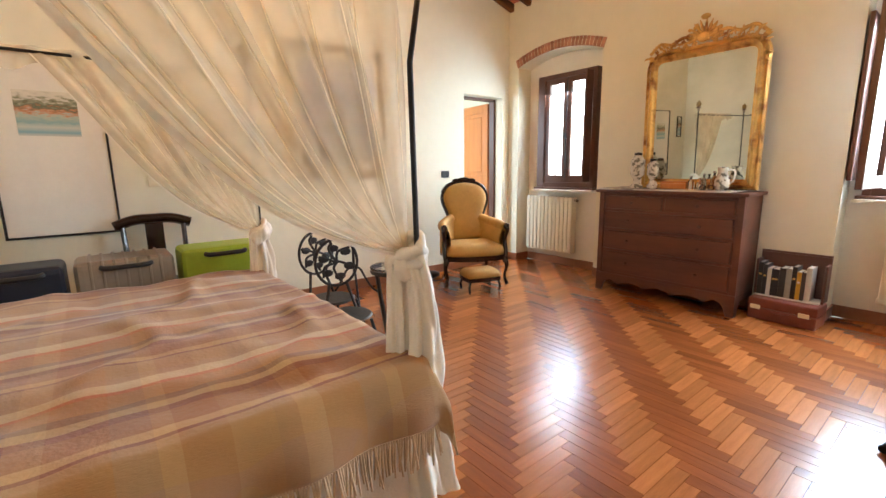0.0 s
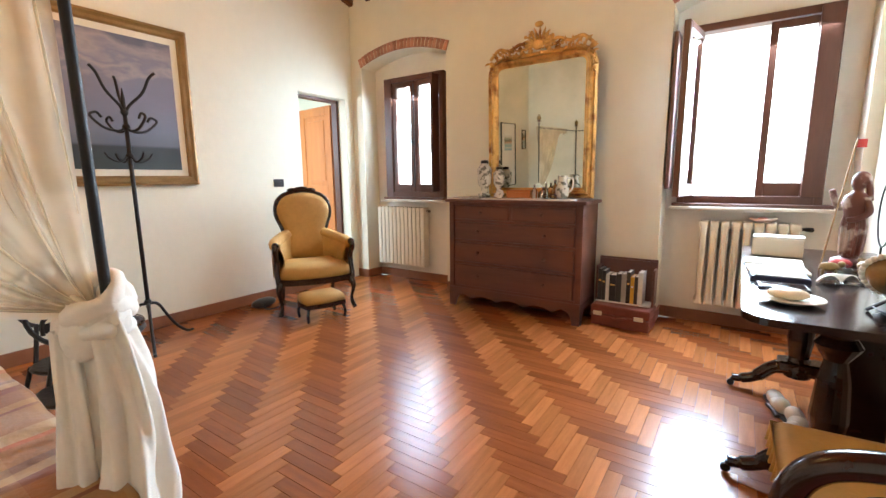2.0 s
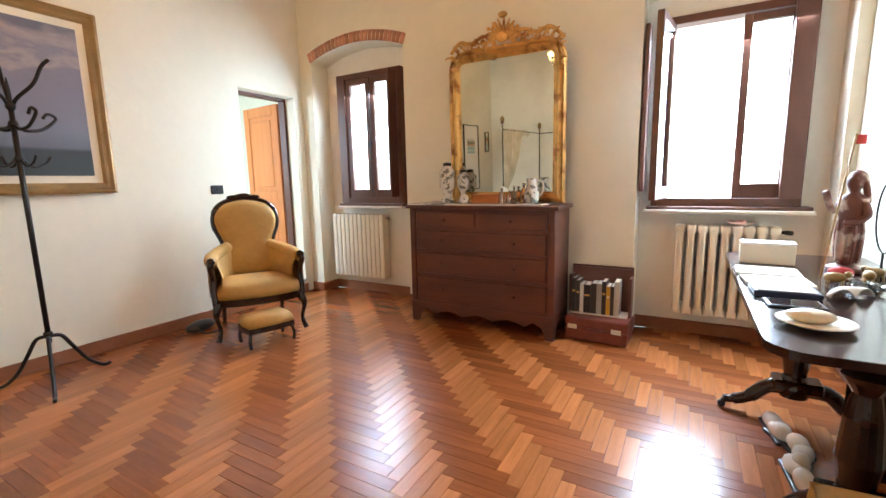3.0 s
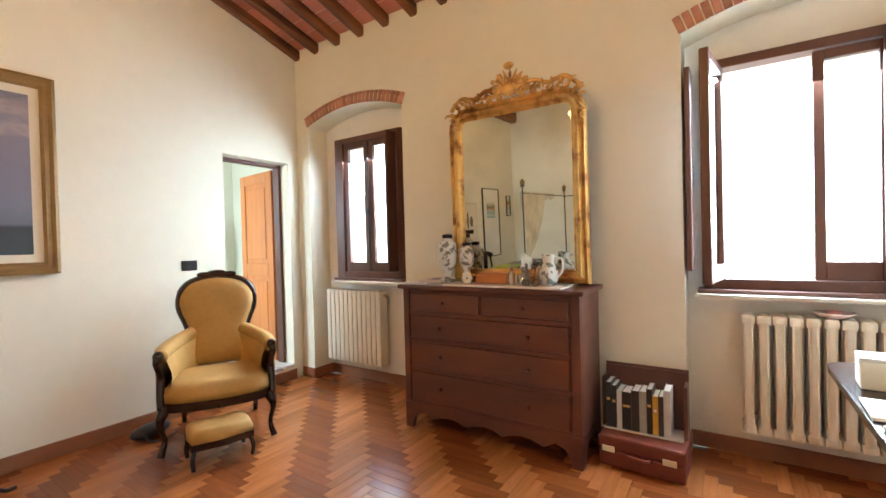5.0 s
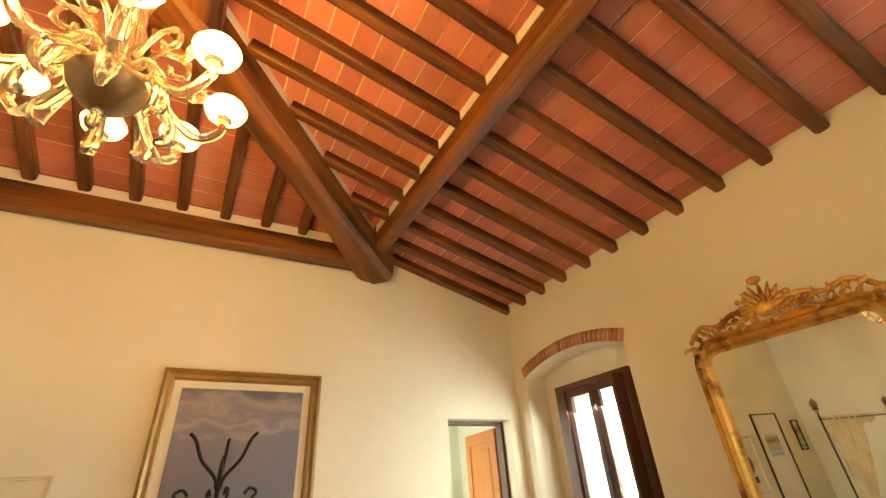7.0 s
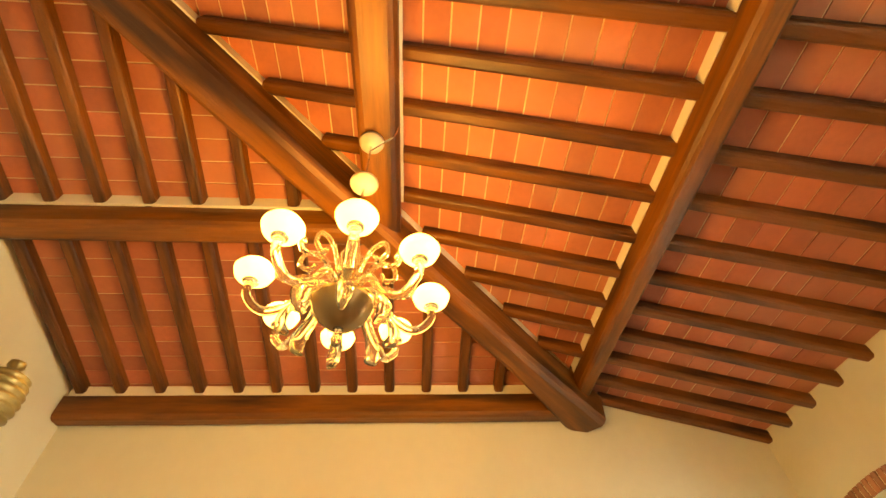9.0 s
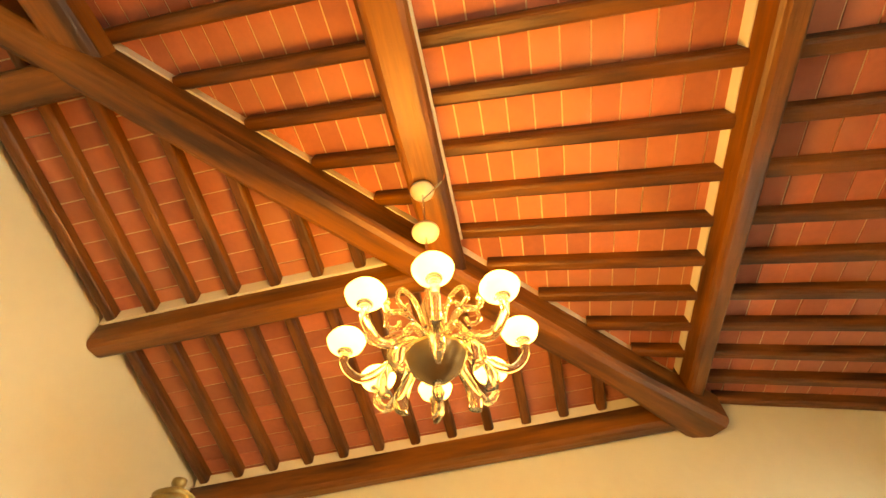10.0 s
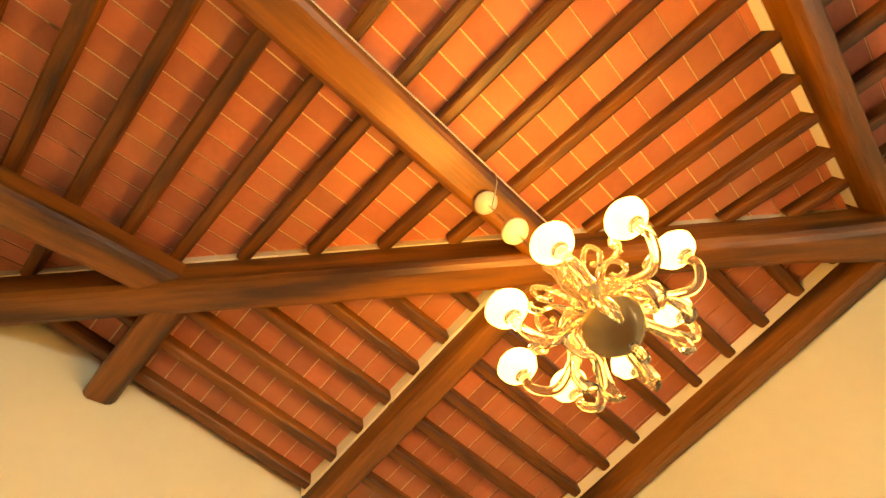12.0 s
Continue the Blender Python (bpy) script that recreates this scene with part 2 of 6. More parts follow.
# ceiling: terracotta tiles between rafters
bm = bmesh.new()
NX0, NDX = 0.318, 0.298
WY0, WDY = 1.834, 0.306


def hip_y(x):
    return 5.736 - 1.048 * x


def tile_n(bm, x0, x1, y0, y1, z=RH):
    h = lambda y: plane_n(y) + z
    j = random.uniform(-0.002, 0.002)
    vs = [bm.verts.new((x, y, h(y) + d + j)) for d in (0, TT) for x, y in ((x0, y0), (x1, y0), (x1, y1), (x0, y1))]
    for f in ((3, 2, 1, 0), (0, 1, 5, 4), (1, 2, 6, 5), (2, 3, 7, 6), (3, 0, 4, 7)):
        bm.faces.new([vs[q] for q in f])


def tile_w(bm, x0, x1, y0, y1):
    h = lambda x: plane_w(x) + RH
    j = random.uniform(-0.002, 0.002)
    vs = [bm.verts.new((x, y, h(x) + d + j)) for d in (0, TT) for x, y in ((x0, y0), (x1, y0), (x1, y1), (x0, y1))]
    for f in ((3, 2, 1, 0), (0, 1, 5, 4), (1, 2, 6, 5), (2, 3, 7, 6), (3, 0, 4, 7)):
        bm.faces.new([vs[q] for q in f])


STEP = 0.138
n_x = [NX0 + NDX * k for k in range(-1, 17)]
for xa in n_x:
    y = NY - 0.01
    while y > 0.6:
        x0, x1 = max(xa + 0.002, 0.0), min(xa + NDX - 0.004, EX)
        xm = (x0 + x1) / 2
        if y - STEP > hip_y(xm) - 0.17 and x1 > x0 + 0.03 and y > SY - 0.6:
            tile_n(bm, x0, x1, y - STEP + 0.009, y)
        y -= STEP
w_y = [WY0 + WDY * k for k in range(-2, 15)]
for ya in w_y:
    x = 0.0
    while x < 4.6:
        y0, y1 = max(ya + 0.002, 0.9), ya + WDY - 0.004
        ym = (y0 + y1) / 2
        if ym < hip_y(x + STEP / 2) + 0.05 and y1 > y0 + 0.03:
            tile_w(bm, x, x + STEP - 0.009, y0, y1)
        x += STEP
ceiling = tagged(part("ceiling", bm, M_TILE), kind="structure", label="sloping terracotta tile ceiling with pale joints")
bm = bmesh.new()


zf = lambda y: plane_n(y) + RH + 0.006


def sheet(bm, ps):
    """A layer 5 cm thick over a sloping outline."""
    lo, hi = [bm.verts.new(p) for p in ps], [bm.verts.new((p[0], p[1], p[2] + 0.05)) for p in ps]
    bm.faces.new(lo)
    bm.faces.new(hi[::-1])
    for k in range(len(ps)):
        q = (k + 1) % len(ps)
        bm.faces.new((lo[k], hi[k], hi[q], lo[q]))


sheet(bm, [(-0.2, hip_y(-0.2), zf(hip_y(-0.2))), (-0.2, BK + 0.3, zf(BK + 0.3)), (EX + 0.2, BK + 0.3, zf(BK + 0.3)), (EX + 0.2, hip_y(EX + 0.2), zf(hip_y(EX + 0.2)))])
zw = lambda x: plane_w(x) + RH + 0.006
sheet(bm, [(-0.2, hip_y(-0.2), zw(-0.2)), (EX + 0.2, hip_y(EX + 0.2), zw(EX + 0.2)), (EX + 0.2, 0.4, zw(EX + 0.2)), (-0.2, 0.4, zw(-0.2))])
bed_joint = tagged(part("ceiling", bm, M_GROUT), kind="structure", label="pale lime mortar bed above the ceiling tiles")


def beam(name, a, b, w, h, parent=None, label="", mat_=M_BEAM, wob=0.012, n=14, bev=0.45, seed=0, butt=0.0):
    """An adzed timber from a to b (centre of its top face), uneven along its length."""
    a, b = Vector(a), Vector(b)
    d = b - a
    L = d.length
    bm = bmesh.new()
    rings = []
    for i in range(n + 1):
        t = i / n
        k = 1 + 0.06 * noise.noise(Vector((t * 3 + seed, seed, 0)))
        ox, oz = wob * noise.noise(Vector((t * 2.5, seed + 5, 0))), wob * noise.noise(Vector((t * 2.5, seed + 9, 3)))
        k *= 1 + butt * max(0, 1 - t * L / 0.9)
        ww, c = w / 2 * k, bev * min(w, h) * 0.5
        prof = [(-ww, 0), (ww, 0), (ww, -h + c), (ww - c * 0.4, -h + c * 0.35), (ww - c, -h), (-ww + c, -h), (-ww + c * 0.4, -h + c * 0.35), (-ww, -h + c)]
        rings.append([bm.verts.new((L * t, p + ox, q + (oz if q else 0))) for p, q in prof])
    for r, q in zip(rings, rings[1:]):
        for k in range(8):
            bm.faces.new((r[k], r[(k + 1) % 8], q[(k + 1) % 8], q[k]))
    bm.faces.new(rings[0][::-1])
    bm.faces.new(rings[-1])
    ob = part(name, bm, mat_, parent, label)
    ob.matrix_basis = Matrix.Translation(a) @ d.to_track_quat("X", "Z").to_matrix().to_4x4()
    return ob


def struct(ob, label):
    return tagged(ob, label=label, kind="structure")


g = 0.004
struct(beam("purlin", (0.05, 5.565, plane_n(5.46) + 0.018), (EX, 5.565, plane_n(5.46) + 0.018), 0.14, 0.16, seed=1), "heavy old brown purlin carrying the rafters")
struct(beam("purlin", (1.62, 3.965, plane_n(4.08)), (EX, 3.965, plane_n(4.08)), 0.225, 0.20, seed=2), "heavy brown purlin that the chandelier hangs from")
struct(beam("purlin", (3.15, 2.31, plane_n(2.42)), (EX, 2.31, plane_n(2.42)), 0.21, 0.20, seed=3), "heavy brown purlin near the top of the roof")
struct(beam("purlin", (1.59, 1.43, plane_w(1.65) + 0.015), (1.59, 3.97, plane_w(1.65) + 0.015), 0.17, 0.19, seed=4), "heavy brown purlin of the hipped end")
struct(beam("purlin", (3.17, 1.43, plane_w(3.07) - g), (3.17, 2.32, plane_w(3.07) - g), 0.19, 0.20, seed=5), "short brown purlin near the top of the hip")
struct(beam("wall_plate_beam", (0.075, 1.43, 3.583), (0.075, 5.6, 3.583), 0.15, 0.185, seed=6), "long brown beam lying along the wall")
HZ = plane_w(0) + 0.012
struct(beam("hip_beam", (-0.02, 5.66, HZ), (4.2, 5.66 - 4.22 * 1.048, HZ + 4.22 * 0.285), 0.225, 0.27, seed=7, wob=0.03, n=26, butt=0.48), "massive diagonal hip beam of rough old timber")

rafters = struct(new("rafters"), "row of small brown rafters under the tiles")
rw = 0.08
k = 0
for x in [0.04] + n_x[1:]:
    if x > EX - 0.04:
        continue
    ye = max(hip_y(x) + 0.08, SY - 0.5)
    ob = beam("rafter", (x, ye, plane_n(ye) + RH - g), (x, NY + 0.1, plane_n(NY + 0.1) + RH - g), rw, RH - g, rafters, mat_=M_RAFTER, n=6, wob=0.006, seed=20 + k)
    k += 1
for y in w_y[1:]:
    xe = (5.736 - y) / 1.048 - 0.06
    if xe < 0.2:
        continue
    xe = min(xe, EX)
    ob = beam("rafter", (0, y, plane_w(0) + RH - g), (xe, y, plane_w(xe) + RH - g), rw, RH - g, rafters, mat_=M_RAFTER, n=6, wob=0.006, seed=50 + k)
    k += 1

# mortar filling over the beams, between the rafters
bm = bmesh.new()


def filler(bm, a, b, w, h):
    a, b = Vector(a), Vector(b)
    d = b - a
    m = Matrix.Translation(a) @ d.to_track_quat("X", "Z").to_matrix().to_4x4()
    box(bm, 0, d.length, -w / 2, w / 2, 0, h, m=m)


filler(bm, (0.36, 5.50, 3.652), (EX, 5.50, 3.652), 0.025, 0.075)
filler(bm, (1.78, 4.083, plane_n(4.08) - 0.01), (EX, 4.083, plane_n(4.08) - 0.01), 0.02, 0.10)
filler(bm, (1.68, SY, 4.045), (1.68, 3.84, 4.045), 0.03, 0.095)
filler(bm, (0.11, SY, 3.582), (0.11, 5.4, 3.582), 0.06, 0.09)
filler(bm, (0.30, 5.475, 3.655), (4.1, 5.475 - 3.8 * 1.048, 3.655 + 3.8 * 0.285), 0.03, 0.075)
struct(part("mortar_trim", bm, M_WHITE), "pale mortar strip between beams and tiles")

# ---- floor ----
floor = struct(new("floor"), "glossy reddish herringbone parquet")
part("floor_bed", B(-0.22, EX, 0.7, BK, -0.08, -0.006), M_FLOORBED, floor)

# ---- outside ----
M_SKYGLOW = bpy.data.materials.new("overcast_sky_glow")
M_SKYGLOW.use_nodes = True
nt = M_SKYGLOW.node_tree
nt.nodes.clear()
em = nt.nodes.new("ShaderNodeEmission")
em.inputs[0].default_value, em.inputs[1].default_value = (0.93, 0.97, 1.0, 1), OUTSIDE
nt.links.new(em.outputs[0], nt.nodes.new("ShaderNodeOutputMaterial").inputs[0])
backdrop = part("backdrop", B(-110, 70, 60, 60.1, -8, 60), M_SKYGLOW)
tagged(backdrop, kind="structure", label="bright hazy sky far outside the windows")
ground = tagged(part("ground", B(-110, 70, 8, 60, -3.2, -3.0), mat("garden_ground", (0.3, 0.3, 0.22), 0.9, var=0.3, scale=0.5)), kind="structure", label="pale ground outside below the windows")

# ---- arches and sills ----
for i, (x0, x1, zs, rise) in enumerate(NICHES):
    arch = tagged(new("brick_arch"), kind="structure", label="flat segmental arch of thin bricks over a window niche")
    n = 26 if i == 0 else 26
    for k in range(n):
        t = (k + 0.5) / n
        w, xa = (x1 - x0 + 0.02), x0 - 0.01
        x = xa + w * t
        z = zs + rise * (1 - (2 * t - 1) ** 2)
        ang = math.atan(4 * rise * (1 - 2 * t) / w)
        d = random.uniform(-0.003, 0.003)
        b = part("brick", B(-w / n / 2 + 0.003, w / n / 2 - 0.003, NY - 0.012 + d, 7.30, 0, 0.10, bevel=0.003), M_BRICK, arch)
        b.matrix_basis = pose(x, 0, z, 0, -math.degrees(ang), 0)
    m = bmesh.new()
    pts = [(x, z + 0.012) for x, z in arch_pts(x0, x1, zs, rise, 14)]
    prism(m, pts + [(x, z + 0.06) for x, z in reversed(pts)], NY - 0.006, 7.29)
    part("mortar", m, M_GROUT, arch)
for x0, x1 in ((0.36, 1.25), (3.49, 4.52)):
    tagged(part("trim", B(x0, x1, 7.16, BK + 0.1, 0.955, 0.98, bevel=0.004), M_STONE), kind="structure", label="pale stone window ledge")
    tagged(part("trim", B(x0 + 0.01, x1 - 0.01, 7.20, BK + 0.1, 0.98, 1.005, bevel=0.004), M_WINWOOD), kind="structure", label="dark brown wooden window sill")


def sash(parent, x0, x1, z0, z1, y, st=0.055, bot=0.09, name="sash"):
    bm = bmesh.new()
    box(bm, x0, x0 + st, y, y + 0.045, z0, z1, bevel=0.004)
    box(bm, x1 - st, x1, y, y + 0.045, z0, z1, bevel=0.004)
    box(bm, x0 + st, x1 - st, y, y + 0.045, z0, z0 + bot, bevel=0.004)
    box(bm, x0 + st, x1 - st, y, y + 0.045, z1 - st, z1, bevel=0.004)
    s = part(name, bm, M_WINWOOD, parent)
    g = part("pane", B(x0 + st - 0.005, x1 - st + 0.005, y + 0.02, y + 0.025, z0 + bot - 0.005, z1 - st + 0.005), M_GLASS, s)
    g.visible_shadow = False
    return s


def win_frame(parent, x0, x1, z0, z1, wl=0.045, wr=0.045):
    bm = bmesh.new()
    box(bm, x0, x0 + wl, 7.25, 7.36, z0, z1, bevel=0.004)
    box(bm, x1 - wr, x1, 7.25, 7.36, z0, z1, bevel=0.004)
    box(bm, x0 + wl, x1 - wr, 7.25, 7.36, z0, z0 + 0.06, bevel=0.004)
    box(bm, x0 + wl, x1 - wr, 7.25, 7.36, z1 - 0.055, z1, bevel=0.004)
    return part("window_frame", bm, M_WINWOOD, parent)


win1 = tagged(new("window_1"), kind="structure", label="small brown wooden casement window closed over a radiator")
win_frame(win1, 0.375, 1.215, 1.005, 2.37, 0.11, 0.05)
sash(win1, 0.485, 0.80, 1.065, 2.315, 7.27)
sash(win1, 0.805, 1.165, 1.065, 2.315, 7.275, 0.055)
part("shutter", B(1.135, 1.165, 7.12, 7.25, 1.08, 2.33, bevel=0.004), M_WINWOOD, win1)
bm = bmesh.new()
tube(bm, [(0.803, 7.262, 1.12), (0.803, 7.262, 2.28)], 0.006, 6)
box(bm, 0.79, 0.815, 7.235, 7.27, 1.60, 1.66, bevel=0.003)
part("window_handle", bm, M_BLACK, win1)

win2 = tagged(new("window_2"), kind="structure", label="wide brown wooden casement window with one leaf standing open")
win_frame(win2, 3.53, 4.45, 1.005, 2.36, 0.05, 0.05)
sash(win2, 4.05, 4.365, 1.065, 2.30, 7.27, 0.05, 0.10)
lf = sash(win2, 0, 0.42, 1.065, 2.30, 0, 0.055, 0.09, "open_sash")
lf.matrix_basis = pose(3.60, 7.26, 0, 0, 0, -98)
part("shutter", B(3.455, 3.485, 7.08, 7.27, 1.12, 2.30, bevel=0.004), M_WINWOOD, win2)
part("shutter", B(4.318, 4.442, 7.205, 7.235, 1.06, 2.34, bevel=0.004), M_WINWOOD, win2)

# ---- skirting, threshold, door, bath ----


def skirt(x0, x1, y0, y1):
    return tagged(part("baseboard", B(x0, x1, y0, y1, 0, 0.10, bevel=0.005), M_SKIRT), kind="structure", label="reddish wooden skirting board")


s_ = 0.014
skirt(0.002, s_, SY, DY0 + 0.7)
skirt(0.002, NICHES[0][0], NY - s_, NY - 0.002)
skirt(NICHES[0][0] + 0.002, NICHES[0][0] + s_, NY - s_, BK)
skirt(NICHES[0][0], NICHES[0][1], BK - s_, BK - 0.002)
skirt(NICHES[0][1], NICHES[1][0], NY - s_, NY - 0.002)
skirt(NICHES[1][0] + 0.002, NICHES[1][0] + s_, NY - s_, BK)
skirt(NICHES[1][0], NICHES[1][1], BK - s_, BK - 0.002)
skirt(EX - s_, EX - 0.002, SY, NY)
tagged(part("threshold", B(-0.24, 0.01, DY0 + 0.002, DY1 - 0.002, DZ0 - 0.03, DZ0, bevel=0.003), M_MARBLE), kind="structure", label="pale marble step in the doorway")
door = tagged(new("door_1"), kind="structure", label="chestnut panelled door standing open into the bathroom")
bm = bmesh.new()
box(bm, -0.215, -0.13, DY0 + 0.001, DY0 + 0.03, DZ0, DZ1 - 0.002)
box(bm, -0.215, -0.13, DY1 - 0.03, DY1 - 0.001, DZ0, DZ1 - 0.002)
box(bm, -0.215, -0.13, DY0 + 0.03, DY1 - 0.03, DZ1 - 0.03, DZ1 - 0.002)
part("door_frame", bm, M_WINWOOD, door)
bm = bmesh.new()
W, H = 0.68, 1.95
for a in ((0, 0.1, 0, H), (W - 0.1, W, 0, H), (0.1, W - 0.1, 0, 0.2), (0.1, W - 0.1, H - 0.11, H), (0.1, W - 0.1, 0.86, 0.99)):
    box(bm, a[0], a[1], -0.02, 0.02, a[2], a[3], bevel=0.004)
leaf = part("door_leaf", bm, M_DOOR, door)
for z0, z1 in ((0.2, 0.86), (0.99, H - 0.11)):
    bm = bmesh.new()
    box(bm, 0.1, W - 0.1, -0.008, 0.008, z0, z1)
    box(bm, 0.15, W - 0.15, -0.016, 0.016, z0 + 0.05, z1 - 0.05, bevel=0.007)
    part("panel", bm, M_DOOR, leaf)
bm = bmesh.new()
tube(bm, [(W - 0.06, -0.02, 0.93), (W - 0.06, -0.06, 0.93), (W - 0.16, -0.06, 0.93)], 0.008, 8)
box(bm, W - 0.08, W - 0.04, -0.026, -0.019, 0.82, 1.02, bevel=0.002)
part("door_handle", bm, M_GOLD, leaf)
leaf.matrix_basis = pose(-0.24, 6.97, DZ0 + 0.01, 0, 0, 173)
bath = tagged(new("bathroom_wall"), kind="structure", label="pale green bathroom walls behind the doorway")
part("wall", B(-2.6, -2.5, 5.0, 8.0, 0, 3.0), M_BATH, bath)
part("wall", B(-2.5, -0.22, 7.9, 8.0, 0, 3.0), M_BATH, bath)
# south wall, out of view, with an opening added for the bath lamp
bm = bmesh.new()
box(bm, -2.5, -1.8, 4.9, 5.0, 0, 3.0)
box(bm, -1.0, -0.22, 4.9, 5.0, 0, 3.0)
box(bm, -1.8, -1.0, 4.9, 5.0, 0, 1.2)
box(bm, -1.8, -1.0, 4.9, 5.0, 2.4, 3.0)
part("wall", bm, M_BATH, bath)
part("side_wall", B(-0.32, -0.22, 7.36, 7.9, 0, 3.0), M_BATH, bath)
part("bath_ceiling", B(-2.6, -0.221, 4.9, 8.0, 3.0, 3.1), M_WHITE, bath)
part("bath_floor", B(-2.6, -0.221, 4.9, 8.0, 0.04, 0.13), M_STONE, bath)
# no window is visible here: lamp added to light the bath and door leaf
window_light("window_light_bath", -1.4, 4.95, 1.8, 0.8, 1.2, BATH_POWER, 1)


def robe(x, y, z, h, colour, label, name="bathrobe"):
    th = thing(name, label, "towel", Matrix.Translation((x, y, z)))

    def f(u, v):
        a = 2 * math.pi * u
        r = 0.05 + 0.10 * min(1, v * 1.6) + 0.018 * math.sin(a * 5 + v * 3)
        return (0.45 * r * math.cos(a) + 0.02, r * math.sin(a) + 0.03 * math.sin(v * 5), -h * v)
    part("cloth", grid(bmesh.new(), 30, 14, f), colour, th, smooth=True)
    bm = bmesh.new()
    tube(bm, [(-0.09, 0, 0.05), (0, 0, 0.03), (0.02, 0, 0.0)], 0.008, 6)
    part("hook", bm, M_CHROME, th)


robe(-2.38, 7.05, 1.95, 1.15, M_LINEN, "white bathrobe hanging on a hook on the green wall")
robe(-2.39, 7.45, 1.75, 0.9, mat("green_towelling", (0.25, 0.42, 0.33), 0.9, var=0.1, bump=0.3, bscale=150), "pale green towel hanging beside the white bathrobe", "towel")

# ---- switch ----
th = thing("light_switch", "black plastic switch plate on the wall beside the door", "switch", pose(0.0, 6.0, 1.19))
part("plate", B(0.0, 0.009, -0.06, 0.06, -0.04, 0.04, bevel=0.003), M_BLACK, th)
for k in range(3):
    part("button", B(0.009, 0.013, -0.034 + 0.023 * k, -0.013 + 0.023 * k, -0.022, 0.022, bevel=0.001), M_BLACK, th)

# ---- radiators ----


def radiator(name, x, y, w, h, n, fat, label):
    th = thing(name, label, "radiator", pose(x, y, 0.19))
    p = w / n
    for k in range(n):
        bm = bmesh.new()
        cx = p * (k + 0.5)
        if fat:
            for dy in (-0.045, 0.045):
                box(bm, cx - 0.024, cx + 0.024, dy - 0.024, dy + 0.024, 0.03, h - 0.03, bevel=0.014, seg=2)
            box(bm, cx - p / 2 + 0.001, cx + p / 2 - 0.001, -0.07, 0.07, h - 0.06, h, bevel=0.02, seg=2)
            box(bm, cx - p / 2 + 0.001, cx + p / 2 - 0.001, -0.07, 0.07, 0, 0.06, bevel=0.02, seg=2)
        else:
            box(bm, cx - p / 2 + 0.004, cx + p / 2 - 0.004, -0.055, 0.055, 0, h, bevel=0.012, seg=2)
        part("column", bm, M_RAD, th, smooth=False)
    bm = bmesh.new()
    tube(bm, [(w, 0, h - 0.04), (w + 0.05, 0, h - 0.04)], 0.012, 8)
    tube(bm, [(w + 0.03, 0, h - 0.04), (w + 0.06, -0.03, h - 0.04)], 0.016, 8)
    part("valve", bm, M_BLACK if fat else M_CHROME, th)
    for q in (p, w - p):
        part("bracket", B(q - 0.01, q + 0.01, 0.05, 7.338 - y, 0.05, 0.08), M_RAD, th)
    return th


radiator("radiator", 0.27, 7.24, 0.71, 0.70, 12, False, "cream ribbed radiator under the small window")
radiator("radiator", 3.71, 7.235, 0.64, 0.68, 9, True, "old cream column radiator under the wide window")
th = thing("dish", "small white dish with pink edges standing on the radiator", "dish", pose(4.12, 7.22, 0.872))
part("bowl", lathe(bmesh.new(), [(0.0, 0.0), (0.05, 0.0), (0.09, 0.025), (0.086, 0.03), (0.05, 0.008), (0.0, 0.006)], 20), mat("pink_white_glaze", (0.75, 0.6, 0.56), 0.2), th, smooth=True)
part("figurine", ball(bmesh.new(), (0, 0, 0.025), 0.028, 1.2, 0.8, 0.6), mat("pale_red_glaze", (0.5, 0.2, 0.17), 0.3), th, smooth=True)

# ---- pictures ----


def framed(name, label, y0, y1, z0, z1, fw, depth, fmat, mount, mmat, art, tilt=0.0):
    """A picture on the west wall, its frame mitred by overlap."""
    th = thing(name, label, "picture", pose(0.002, (y0 + y1) / 2, z0, 0, tilt, 0))
    hw, h = (y1 - y0) / 2, z1 - z0
    bm = bmesh.new()
    prof = [(0, 0), (0, depth), (fw * 0.25, depth * 1.15), (fw * 0.5, depth * 0.75), (fw * 0.8, depth * 0.8), (fw, depth * 0.5), (fw, 0)]
    c = [(-hw, 0), (hw, 0), (hw, h), (-hw, h)]
    inn = [(1, 1), (-1, 1), (-1, -1), (1, -1)]
    rings = [[bm.verts.new((d, y + i * s[0], z + i * s[1])) for i, d in prof] for (y, z), s in zip(c, inn)]
    for a in range(4):
        b = (a + 1) % 4
        for k in range(len(prof)):
            q = (k + 1) % len(prof)
            bm.faces.new((rings[a][k], rings[a][q], rings[b][q], rings[b][k]))
    part("picture_frame", bm, fmat, th)
    part("mount", B(0.0, depth * 0.35, -hw + fw * 0.9, hw - fw * 0.9, fw * 0.9, h - fw * 0.9), mmat, th)
    m = fw + mount
    if art:
        o = part("painting", B(depth * 0.35 + 0.001, depth * 0.35 + 0.004, -hw + m, hw - m, m, h - m), art, th)
    return th


